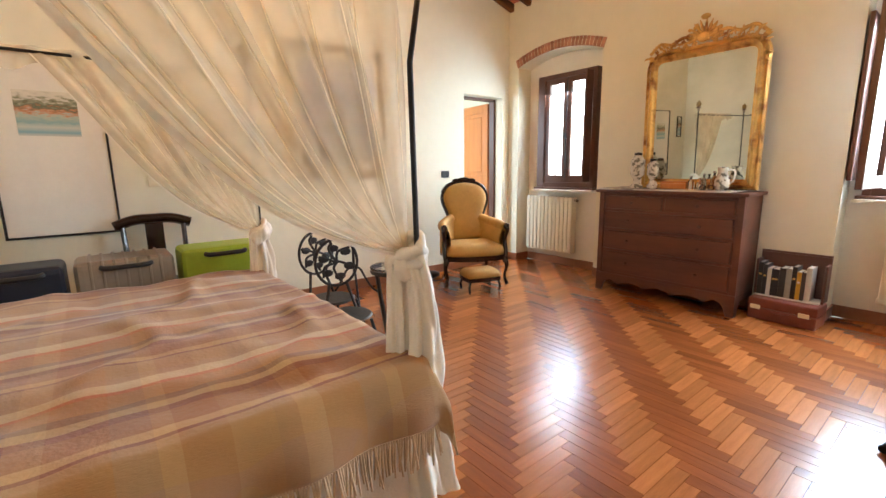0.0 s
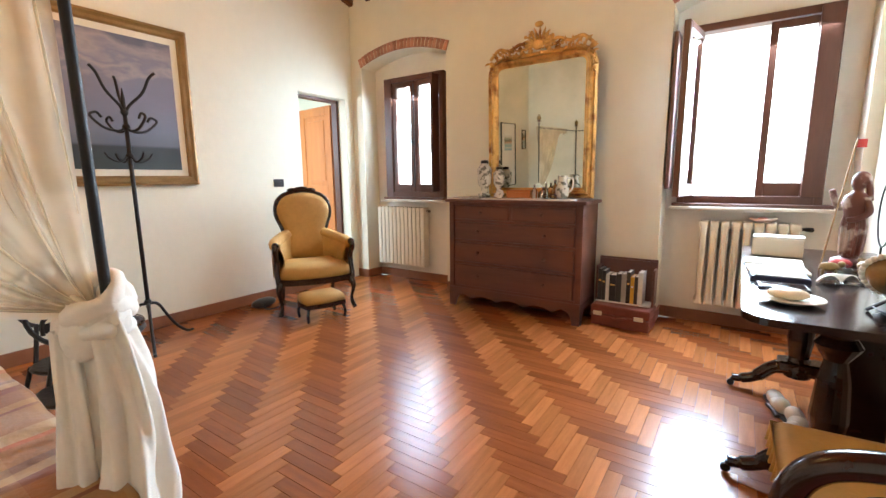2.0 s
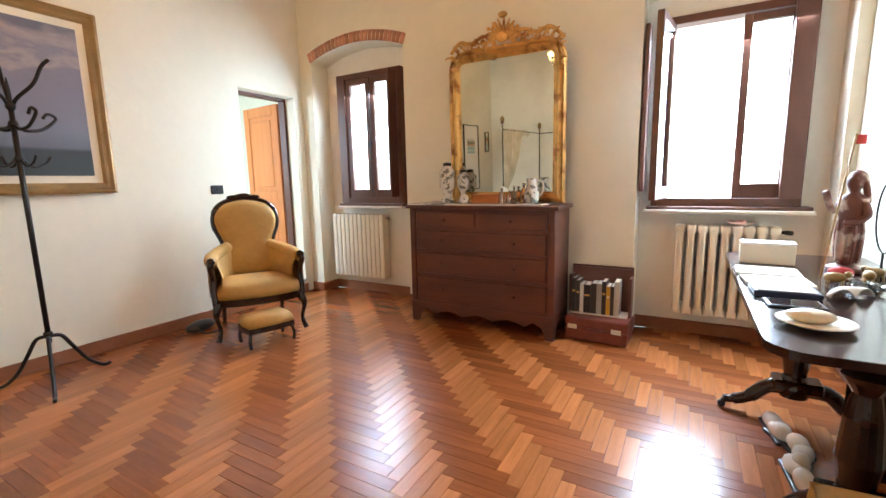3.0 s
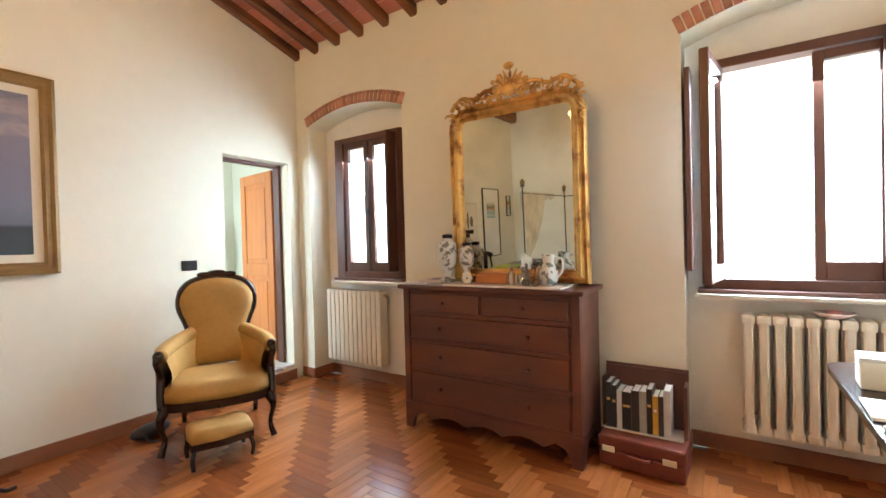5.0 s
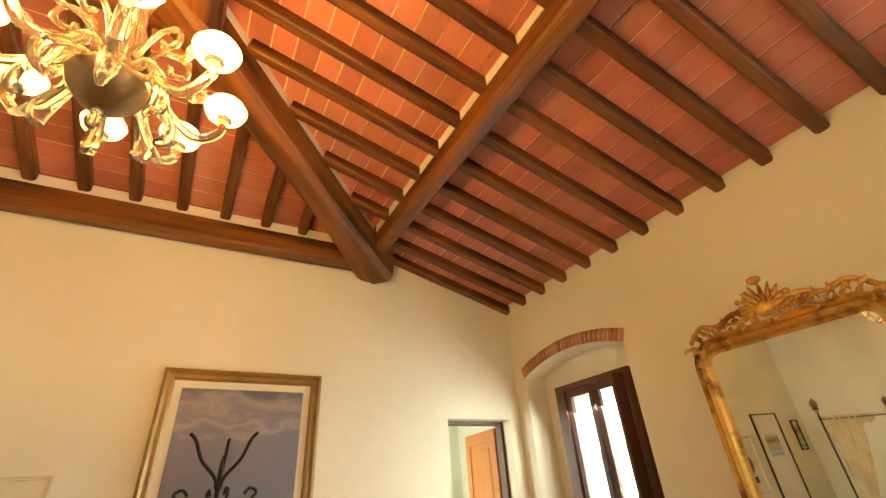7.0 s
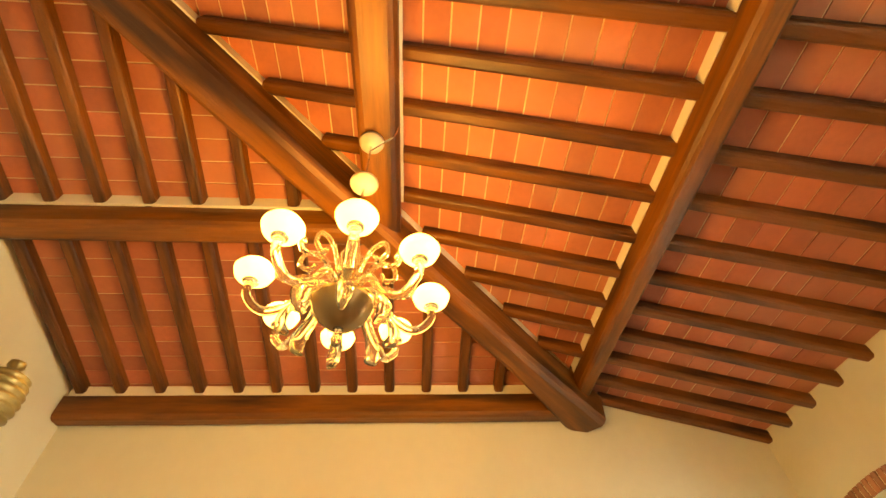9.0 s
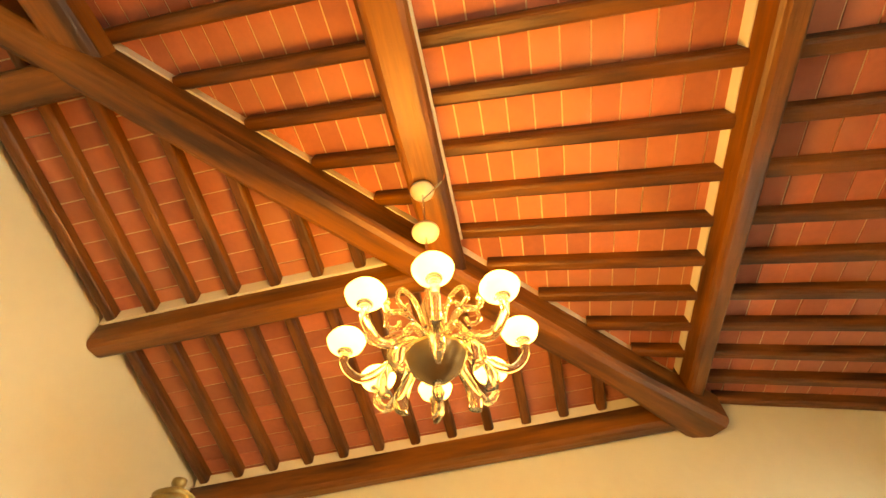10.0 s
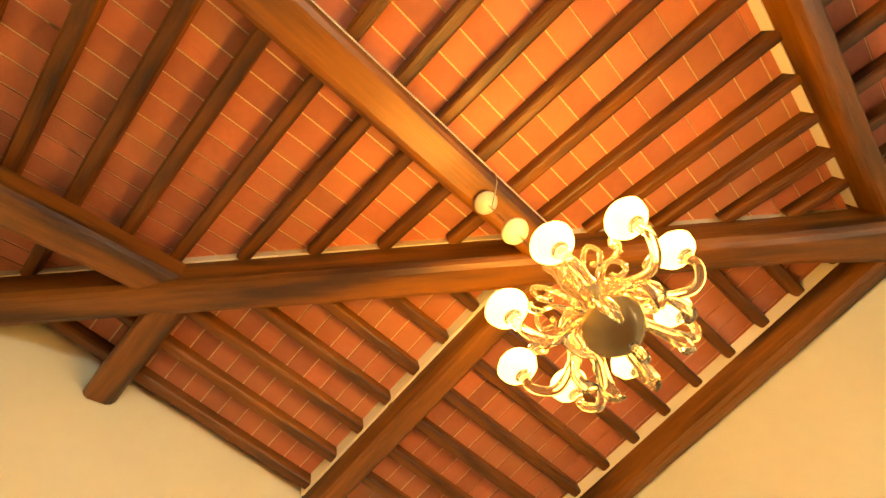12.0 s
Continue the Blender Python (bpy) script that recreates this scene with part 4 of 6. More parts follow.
bottle = lambda r, h: [(0, 0), (r, 0), (r * 1.05, 0.01), (r, h * 0.6), (r * 0.35, h * 0.72), (r * 0.35, h * 0.88), (0, h * 0.88)]
M_AMBER = mat("tinted_glass", (0.55, 0.5, 0.42), 0.05, trans=0.8, var=0.0)
for i, (x, y, r, h) in enumerate(((2.50, 6.74, 0.022, 0.12), (2.56, 6.78, 0.028, 0.10), (2.61, 6.72, 0.02, 0.14), (2.66, 6.80, 0.026, 0.16), (2.46, 6.84, 0.03, 0.09))):
    lathe_thing("perfume_bottle", "small clear perfume bottle with a pale stopper on the chest" if i % 2 else "small silvery perfume bottle with a round stopper on the chest", "bottle", x, y, Z, bottle(r, h), (M_GLASS, M_CHROME, M_AMBER, M_GLASS, M_PAPER)[i], 14, [("stopper", [(0, h * 0.885), (r * 0.5, h * 0.885), (r * 0.55, h * 0.95), (0, h)], M_CHROME)])
th = thing("jug", "white pitcher with grey flowers standing beside the mirror", "jug", pose(2.73, 6.78, Z))
part("body", lathe(bmesh.new(), [(0, 0), (0.04, 0), (0.055, 0.03), (0.058, 0.08), (0.035, 0.14), (0.04, 0.19), (0.036, 0.19), (0.03, 0.14), (0, 0.12)], 20), M_PATTERN, th, smooth=True)
part("handle", tube(bmesh.new(), spline([(0.037, 0, 0.17), (0.085, 0, 0.16), (0.085, 0, 0.09), (0.055, 0, 0.05)]), 0.007, 8), M_PAPER, th, smooth=True)
th = thing("sunglasses", "dark tangled spectacles lying on the marble top", "glasses", pose(2.66, 6.66, Z, 0, 0, 20))
bm = bmesh.new()
for s in (-1, 1):
    tube(bm, [(s * 0.03 + 0.022 * math.cos(a), 0, 0.024 + 0.018 * math.sin(a)) for a in (2 * math.pi * k / 12 for k in range(12))], 0.003, 5, closed=True)
    tube(bm, [(s * 0.052, 0, 0.03), (s * 0.055, 0.06, 0.028), (s * 0.05, 0.11, 0.01)], 0.003, 5)
tube(bm, [(-0.008, 0, 0.028), (0.008, 0, 0.028)], 0.003, 5)
part("rim", bm, M_BLACK, th)

# ---- suitcase with books ----
M_LEATHER = mat("red_brown_leather", (0.16, 0.035, 0.02), 0.4, var=0.25, scale=6, bump=0.15, bscale=60)
th = thing("suitcase", "flat red brown leather case with pale labels on the floor", "suitcase", pose(3.235, 6.92, 0, 0, 0, -3))
part("body", B(-0.225, 0.225, -0.13, 0.12, 0.0, 0.095, bevel=0.012, seg=2), M_LEATHER, th)
part("lid", B(-0.227, 0.227, -0.132, 0.122, 0.098, 0.175, bevel=0.014, seg=2), M_LEATHER, th)
for x in (-0.17, 0.15):
    part("clasp", B(x - 0.035, x + 0.035, -0.137, -0.131, 0.085, 0.12, bevel=0.002), M_CREAM, th, "pale worn metal clasp")
part("handle", tube(bmesh.new(), spline([(-0.06, -0.132, 0.10), (-0.04, -0.155, 0.09), (0.04, -0.155, 0.09), (0.06, -0.132, 0.10)]), 0.008, 8), M_LEATHER, th, smooth=True)
th = thing("book_rack", "dark wooden book rack standing on the leather case", "book rack", pose(3.225, 7.0, 0.176))
part("back", B(-0.23, 0.23, 0.055, 0.075, 0, 0.35, bevel=0.003), M_MAHOG, th)
part("base", B(-0.21, 0.21, -0.10, 0.055, 0, 0.012, bevel=0.002), M_PAPER, th, "pale board base")
part("side", B(-0.23, -0.212, -0.06, 0.055, 0, 0.30, bevel=0.003), M_MAHOG, th)
part("side", B(0.212, 0.23, -0.06, 0.055, 0, 0.30, bevel=0.003), M_MAHOG, th)
part("rail", tube(bmesh.new(), [(-0.23, 0.065, 0.358), (0.23, 0.065, 0.358)], 0.009, 8), M_MAHOG, th)
books = [("black", (0.015, 0.02, 0.025)), ("black", (0.02, 0.02, 0.025)), ("white", (0.6, 0.6, 0.57)), ("black", (0.015, 0.015, 0.02)), ("dark", (0.03, 0.028, 0.03)), ("grey", (0.35, 0.34, 0.3)), ("black", (0.02, 0.015, 0.015)), ("yellow", (0.62, 0.36, 0.04)), ("dark", (0.05, 0.04, 0.04)), ("white", (0.55, 0.53, 0.48))]
x = -0.20
rb = random.Random(8)
for nm, c in books:
    w, h = rb.uniform(0.025, 0.05), rb.uniform(0.21, 0.27)
    if x + w > 0.205:
        break
    b = thing("book", {"black": "thick black bound book standing in the rack", "white": "white paperback book standing in the rack", "dark": "dark brown book standing in the rack", "grey": "grey bound book standing in the rack", "yellow": "book with a yellow spine standing in the rack"}[nm], "book", pose(3.225 + x + w / 2, 6.955, 0.19), "books in the rack")
    cm = mat("book_cover_" + nm, c, 0.45, var=0.15)
    part("cover", B(-w / 2, w / 2, -0.055, -0.052, 0, h, bevel=0.001), cm, b)
    bm = bmesh.new()
    box(bm, -w / 2, -w / 2 + 0.002, -0.052, 0.09, 0, h)
    box(bm, w / 2 - 0.002, w / 2, -0.052, 0.09, 0, h)
    part("board", bm, cm, b)
    part("pages", B(-w / 2 + 0.003, w / 2 - 0.003, -0.051, 0.086, 0.004, h - 0.004), M_PAPER, b)
    if nm in ("black", "yellow"):
        part("spine_mark", B(-w / 2 + 0.006, w / 2 - 0.006, -0.0565, -0.055, h * 0.6, h * 0.66), M_GOLD if nm == "black" else M_PAPER, b)
    x += w + 0.002

# ---- writing table ----
th = thing("writing_table", "long polished dark writing table on splayed castered feet", "table", pose(4.32, 5.83, 0))
TX0, TX1, TY0, TY1 = -0.32, 0.33, -0.93, 0.86
r = 0.10
oc = [(TX1, TY0), (TX1, TY1)] + [(TX0 + r - r * math.sin(a), TY1 - r + r * math.cos(a)) for a in (math.pi / 2 * k / 6 for k in range(7))] + [(TX0 + r - r * math.cos(a), TY0 + r - r * math.sin(a)) for a in (math.pi / 2 * k / 6 for k in range(7))]
bm = prism(bmesh.new(), oc, 0.735, 0.762, "z")
part("tabletop", bm, M_EBONY, th)
bm = bmesh.new()
box(bm, TX0 + 0.05, TX1 - 0.02, TY0 + 0.44, TY1 - 0.12, 0.66, 0.734, bevel=0.004)
part("apron", bm, M_EBONY, th)
for k in range(4):
    y0 = TY0 + 0.46 + k * 0.30
    d = part("drawer", B(TX0 + 0.042, TX0 + 0.05, y0, y0 + 0.28, 0.668, 0.728, bevel=0.003), M_EBONY, th)
    part("knob", ball(bmesh.new(), (TX0 + 0.03, y0 + 0.14, 0.698), 0.012, u=10, v=7), M_GOLD, d, smooth=True)
part("pedestal", B(0.08, 0.26, -0.12, -0.05, 0.0, 0.7345, bevel=0.006), M_EBONY, th)
for y in (0.30, -0.62):
    bm = bmesh.new()
    lathe(bm, [(0, 0.13), (0.06, 0.13), (0.07, 0.18), (0.045, 0.24), (0.06, 0.34), (0.05, 0.48), (0.035, 0.56), (0.06, 0.60), (0.07, 0.619), (0.05, 0.65), (0.05, 0.7345), (0, 0.7345)], 16, Matrix.Translation((-0.02, y, 0)))
    box(bm, -0.11, 0.09, y - 0.06, y + 0.06, 0.16, 0.22, bevel=0.01)
    part("column", bm, M_EBONY, th, smooth=False)
    for sx in (-1, 1):
        bm = bmesh.new()
        tube(bm, spline([(sx * 0.03, y, 0.17), (sx * 0.12, y, 0.16), (sx * 0.20, y, 0.085), (sx * 0.27, y, 0.055), (sx * 0.31, y, 0.05)]), [0.04] * 8 + [0.036] * 8 + [0.03] * 8 + [0.022] * 9, 8)
        f = part("foot", bm, M_EBONY, th, smooth=True)
        bm = bmesh.new()
        lathe(bm, [(0, -0.008), (0.018, -0.008), (0.02, 0), (0.018, 0.008), (0, 0.008)], 12, pose(sx * 0.315, y, 0.020, 90, 0, 0))
        tube(bm, [(sx * 0.31, y, 0.05), (sx * 0.315, y, 0.03)], 0.008, 6)
        part("caster", bm, M_IRON, f)

TZ = 0.763


def slabthing(name, label, cat, x, y, z, w, d, h, material, rz=0, group="", extra=None, bevel=0.003, pname="body"):
    th = thing(name, label, cat, pose(x, y, z, 0, 0, rz), group)
    part(pname, B(-w / 2, w / 2, -d / 2, d / 2, 0, h, bevel=bevel), material, th)
    for e_ in (extra or []):
        part(e_[0], B(*e_[1], bevel=0.001), e_[2], th)
    return th


slabthing("letter_box", "pale closed box standing at the back of the table", "box", 4.165, 6.33, TZ, 0.235, 0.12, 0.10, M_CREAM, -3, extra=[("lid", (-0.119, 0.119, -0.062, 0.062, 0.101, 0.112), M_PAPER)])
slabthing("folder", "thin white folder lying on the dark table", "folder", 4.135, 6.03, TZ, 0.25, 0.20, 0.012, M_PAPER, -2)
slabthing("folder", "thin grey folder lying under white papers on the table", "folder", 4.14, 5.80, TZ, 0.24, 0.16, 0.014, M_CREAM, 3)
slabthing("notebook", "dark blue notebook with a pale page on the table", "notebook", 4.135, 5.60, TZ, 0.21, 0.16, 0.022, mat("navy_cover", (0.02, 0.025, 0.06), 0.4), 2, extra=[("page", (-0.09, 0.09, -0.07, 0.07, 0.022, 0.026), M_PAPER)])
slabthing("tablet", "black tablet with a bright reflecting screen on the table", "tablet", 4.14, 5.42, TZ, 0.17, 0.11, 0.009, M_BLACK, 4, extra=[("screen", (-0.075, 0.075, -0.045, 0.045, 0.009, 0.0105), mat("dark_screen", (0.02, 0.02, 0.025), 0.05))])
lathe_thing("plate", "white oval plate holding a cream cake of soap", "plate", 4.15, 5.17, TZ, [(0, 0.0), (0.05, 0.0), (0.06, 0.006), (0.10, 0.018), (0.098, 0.021), (0.06, 0.010), (0, 0.008)], M_PAPER, 28)
th = thing("soap", "cream oval soap lying on the white plate", "soap", pose(4.14, 5.18, TZ + 0.009))
part("bar", ball(bmesh.new(), (0, 0, 0.02), 0.065, 1.0, 0.72, 0.32), mat("cream_soap", (0.72, 0.62, 0.42), 0.4), th, smooth=True)
th = thing("seashell", "brown and white scallop shell lying on the table", "shell", pose(4.345, 5.59, TZ, 0, 0, 30))
bm = bmesh.new()
grid(bm, 18, 8, lambda u, v: (0.085 * v * math.cos(math.pi * (0.05 + 0.9 * u)), 0.075 * v * math.sin(math.pi * (0.05 + 0.9 * u)), 0.008 + 0.032 * math.sin(math.pi * min(1, v)) ** 0.8 + 0.0025 * math.sin(u * 60) * v))
part("shell_half", bm, M_STONE, th, smooth=True)
thicken(th.children[0], 0.003)

# figure of a carved saint, plain
M_FIG = two_tone(mat("painted_wood_figure", (0.46, 0.36, 0.29), 0.5, var=0.2), (0.12, 0.035, 0.022), 8, 0.42, 0.50)
bm = bmesh.new()
lathe(bm, [(0, 0), (0.085, 0), (0.088, 0.02), (0.05, 0.035), (0, 0.035)], 18)
body = [(0.045, 0.035), (0.055, 0.08), (0.05, 0.16), (0.062, 0.22), (0.058, 0.27), (0.07, 0.34), (0.072, 0.39), (0.03, 0.42), (0.026, 0.435), (0.04, 0.455), (0.044, 0.485), (0.035, 0.51), (0.0, 0.522)]
lathe(bm, body, 20, Matrix.Diagonal((1.0, 0.75, 1, 1)))
for k in range(9):
    a = 2 * math.pi * k / 9
    tube(bm, spline([(0.05 * math.cos(a), 0.036 * math.sin(a), 0.30), (0.062 * math.cos(a + 0.2), 0.047 * math.sin(a + 0.2), 0.2), (0.053 * math.cos(a + 0.1), 0.04 * math.sin(a + 0.1), 0.05)]), 0.009, 6)
ball(bm, (0, 0.012, 0.487), 0.047, 1, 0.9, 1.1)
tube(bm, spline([(-0.035, 0.02, 0.48), (-0.045, 0.025, 0.43), (-0.05, 0.03, 0.37)]), 0.016, 7)
tube(bm, spline([(0.035, 0.02, 0.48), (0.045, 0.025, 0.43), (0.05, 0.03, 0.37)]), 0.016, 7)
tube(bm, spline([(-0.06, 0, 0.385), (-0.085, -0.02, 0.32), (-0.075, -0.06, 0.36), (-0.07, -0.09, 0.43)]), 0.017, 8)
tube(bm, spline([(0.06, 0, 0.385), (0.09, 0.0, 0.31), (0.07, -0.04, 0.27), (0.03, -0.06, 0.26)]), 0.017, 8)
fig = part("statue", bm, M_FIG, None, smooth=True)
tagged(fig, label="painted carved figure of a standing saint on a round base", category="statue")
fig.matrix_basis = pose(4.46, 6.22, TZ, 0, 0, -60) @ Matrix.Diagonal((0.88, 0.88, 0.88, 1))
th = thing("pennant", "small red pennant on a thin brass stick leaning by the figure", "flag", pose(4.31, 5.93, TZ))
part("stick", tube(bmesh.new(), [(0, 0, 0), (0.10, 0.15, 0.63)], 0.004, 6), M_OLDGOLD, th)
part("cloth", B(0.10, 0.135, 0.148, 0.151, 0.585, 0.625), mat("faded_red_cloth", (0.45, 0.05, 0.04), 0.8), th)
th = thing("ring_stand", "thin dark wire hoop standing behind the figure", "ornament", pose(4.55, 6.10, TZ))
part("hoop", tube(bmesh.new(), [(0.0, 0.13 * math.cos(a), 0.27 + 0.16 * math.sin(a)) for a in (2 * math.pi * k / 28 for k in range(28))], 0.004, 6, closed=True), M_IRON, th)
part("base", B(-0.03, 0.03, -0.05, 0.05, 0, 0.012), M_IRON, th)
part("stem", tube(bmesh.new(), [(0, 0, 0.01), (0, 0, 0.112)], 0.005, 6), M_IRON, th)
M_RED = mat("red_fabric", (0.5, 0.03, 0.03), 0.7)
th = thing("red_pouch", "small bright red pouch among glass trinkets", "pouch", pose(4.40, 6.03, TZ))
part("pouch", ball(bmesh.new(), (0, 0, 0.025), 0.04, 1.2, 0.8, 0.6, 10, 7), M_RED, th, smooth=True)
for i, (x, y, k) in enumerate(((4.33, 5.80, 0), (4.40, 5.82, 1), (4.46, 5.90, 0), (4.37, 5.92, 1), (4.44, 5.76, 1), (4.50, 5.98, 0))):
    th = thing("trinket", "small clear crystal trinket on the dark table" if k else "small dull metal trinket shaped like a little animal", "ornament", pose(x, y, TZ, 0, 0, 40 * i))
    bm = bmesh.new()
    if k:
        for q in range(5):
            a = q * 1.256
            tube(bm, [(0, 0, 0.018), (0.045 * math.cos(a), 0.045 * math.sin(a), 0.018 + 0.02 * (q % 2))], [0.014, 0.004], 6)
        ball(bm, (0, 0, 0.02), 0.02, u=8, v=6)
        part("crystal", bm, M_GLASS, th)
    else:
        ball(bm, (0, 0, 0.04), 0.028, 1.4, 0.8, 0.8, 10, 7)
        ball(bm, (0.04, 0, 0.055), 0.015, u=8, v=6)
        for sx in (-1, 1):
            for sy in (-1, 1):
                tube(bm, [(sx * 0.02, sy * 0.012, 0.035), (sx * 0.024, sy * 0.014, 0.0)], 0.005, 5)
        part("body", bm, M_OLDGOLD, th, smooth=True)
th = thing("lace_basket", "round white rimmed shell dish tilted on a dark stand", "dish", pose(4.40, 5.16, TZ, 0, 0, -20))
bm = bmesh.new()
lathe(bm, [(0, 0.0), (0.05, 0.008), (0.075, 0.05), (0.071, 0.052), (0.045, 0.014), (0, 0.008)], 24, pose(0, 0, 0.11, -62, 0, 0) @ Matrix.Translation((0, 0, -0.02)))
part("bowl", bm, M_OLDGOLD, th, smooth=True)
bm = bmesh.new()
mt = pose(0, 0, 0.11, -62, 0, 0)
for k in range(28):
    a = 2 * math.pi * k / 28
    ball(bm, mt @ Vector((0.08 * math.cos(a), 0.08 * math.sin(a), 0.03)), 0.011, u=7, v=5)
part("beaded_rim", bm, M_PAPER, th, "white beaded rim", smooth=True)
part("stand", tube(bmesh.new(), [(-0.05, 0, 0.004), (0.0, -0.02, 0.05), (0.05, 0, 0.004)], 0.007, 6), M_BLACK, th)
th = thing("tray", "black oval tray with folded dark cloths near the table edge", "tray", pose(4.50, 5.15, TZ))
part("plate", lathe(bmesh.new(), [(0, 0), (0.11, 0), (0.14, 0.02), (0.137, 0.023), (0.108, 0.004), (0, 0.004)], 28), M_BLACK, th, smooth=True)
part("cloth", B(-0.07, 0.07, -0.05, 0.06, 0.005, 0.03, bevel=0.01, seg=2), M_BLACK, th)
for i, (x, y, rz) in enumerate(((4.22, 5.95, 10), (4.25, 5.86, 25), (4.27, 5.70, -15), (4.24, 5.58, 5))):
    th = thing("shoe", "white canvas shoe with a dark sole under the table", "shoe", pose(x, y, 0, 0, 0, rz + 90), "shoes under the table")
    bm = bmesh.new()
    ball(bm, (0.05, 0, 0.035), 0.05, 1.5, 0.8, 0.65, 14, 8)
    ball(bm, (-0.06, 0, 0.045), 0.042, 1.3, 0.85, 1.0, 14, 8)
    part("upper", bm, M_LINEN, th, smooth=True)
    part("sole", B(-0.12, 0.12, -0.04, 0.04, 0, 0.018, bevel=0.008, seg=2), M_BLACK, th)

# ---- stool and scrolled chair by the table ----
M_OCHRE = mat("ochre_cloth", (0.42, 0.24, 0.05), 0.85, var=0.12, scale=5, bump=0.2, bscale=120)
th = thing("stool", "dark wooden stool pushed against the writing table", "stool", pose(4.37, 4.58, 0))
part("seat_frame", B(-0.25, 0.25, -0.19, 0.24, 0.37, 0.42, bevel=0.008), M_EBONY, th)
for sx in (-0.22, 0.22):
    for sy in (-0.16, 0.20):
        part("leg", tube(bmesh.new(), [(sx, sy, 0.369), (sx, sy, 0.2), (sx, sy, 0.0)], [0.022, 0.019, 0.016], 10), M_EBONY, th, smooth=True)
th = thing("scroll_chair", "polished dark chair with a scrolled back and red seat", "chair", pose(4.36, 4.28, 0))
bm = bmesh.new()
sc = spline([(-0.22, 0, 0.0), (-0.245, 0, 0.2), (-0.255, 0, 0.40), (-0.262, 0, 0.54), (-0.21, 0, 0.635), (-0.08, 0, 0.675), (0.1, 0, 0.68), (0.25, 0, 0.665)])
tube(bm, sc, [0.030 if p.z > 0.3 else 0.026 for p in sc], 10)
part("back_frame", bm, M_EBONY, th, smooth=True)
bm = bmesh.new()
sc = spline([(-0.25, 0, 0.43), (-0.16, 0, 0.405), (-0.05, 0, 0.42), (0.0, 0, 0.49), (-0.03, 0, 0.555), (-0.10, 0, 0.58), (-0.15, 0, 0.55), (-0.14, 0, 0.52)])
tube(bm, sc, [0.027] * (len(sc) - 8) + [0.024, 0.022, 0.02, 0.018, 0.018, 0.02, 0.024, 0.026], 10)
part("scroll", bm, M_EBONY, th, "carved volute", smooth=True)
part("back_post", tube(bmesh.new(), [(0.24, 0, 0.0), (0.25, 0, 0.4), (0.25, 0, 0.66)], 0.022, 10), M_EBONY, th, smooth=True)
part("seat_frame", B(-0.24, 0.24, -0.40, -0.03, 0.33, 0.38, bevel=0.01), M_EBONY, th)
part("seat_pad", B(-0.22, 0.22, -0.39, -0.04, 0.381, 0.43, bevel=0.02, seg=3), mat("dusty_red_velvet", (0.35, 0.08, 0.07), 0.8, bump=0.2, bscale=150), th, "dusty red velvet pad")
for s in (-0.2, 0.2):
    part("leg", tube(bmesh.new(), [(s, -0.36, 0.329), (s, -0.38, 0.0)], [0.022, 0.015], 8), M_EBONY, th, smooth=True)
th = thing("seat_cushion", "flat ochre cushion with a frilled edge on the dark stool", "cushion", pose(4.37, 4.56, 0.421))
bm = slab(bmesh.new(), [(-0.24, -0.2), (0.0, -0.215), (0.24, -0.2), (0.265, 0.0), (0.26, 0.26), (0.0, 0.28), (-0.26, 0.26), (-0.265, 0.0)], 0, 0.06)
bmesh.ops.transform(bm, matrix=Matrix(((1, 0, 0, 0), (0, 0, 1, 0), (0, 1, 0, 0), (0, 0, 0, 1))), verts=bm.verts)
part("cushion", bm, M_OCHRE, th, smooth=True)
bm = bmesh.new()
per = [(-0.26, -0.2), (-0.27, 0.26), (0.27, 0.26), (0.26, -0.2)]


def frill(u, v):
    s = u * 3
    i = min(2, int(s))
    f = s - i
    a, b = per[i], per[i + 1]
    w = 0.012 * math.sin(u * 190) * v
    return (a[0] + (b[0] - a[0]) * f + w, a[1] + (b[1] - a[1]) * f + w, 0.035 - 0.055 * v)


part("frill", grid(bm, 150, 3, frill), M_OCHRE, th, smooth=True)
th = thing("newspaper", "folded newspaper lying on the ochre cushion", "newspaper", pose(4.45, 4.62, 0.485, 0, 0, 25))
part("sheets", B(-0.15, 0.15, -0.10, 0.10, 0, 0.008, bevel=0.002), M_PAPER, th)
bm = bmesh.new()
for k in range(9):
    box(bm, -0.13, (0.0 if k % 3 else 0.12), -0.085 + 0.019 * k, -0.078 + 0.019 * k, 0.0085, 0.0092)
part("print_lines", bm, mat("print_grey", (0.2, 0.2, 0.2), 0.9), th)

# ---- bed ----


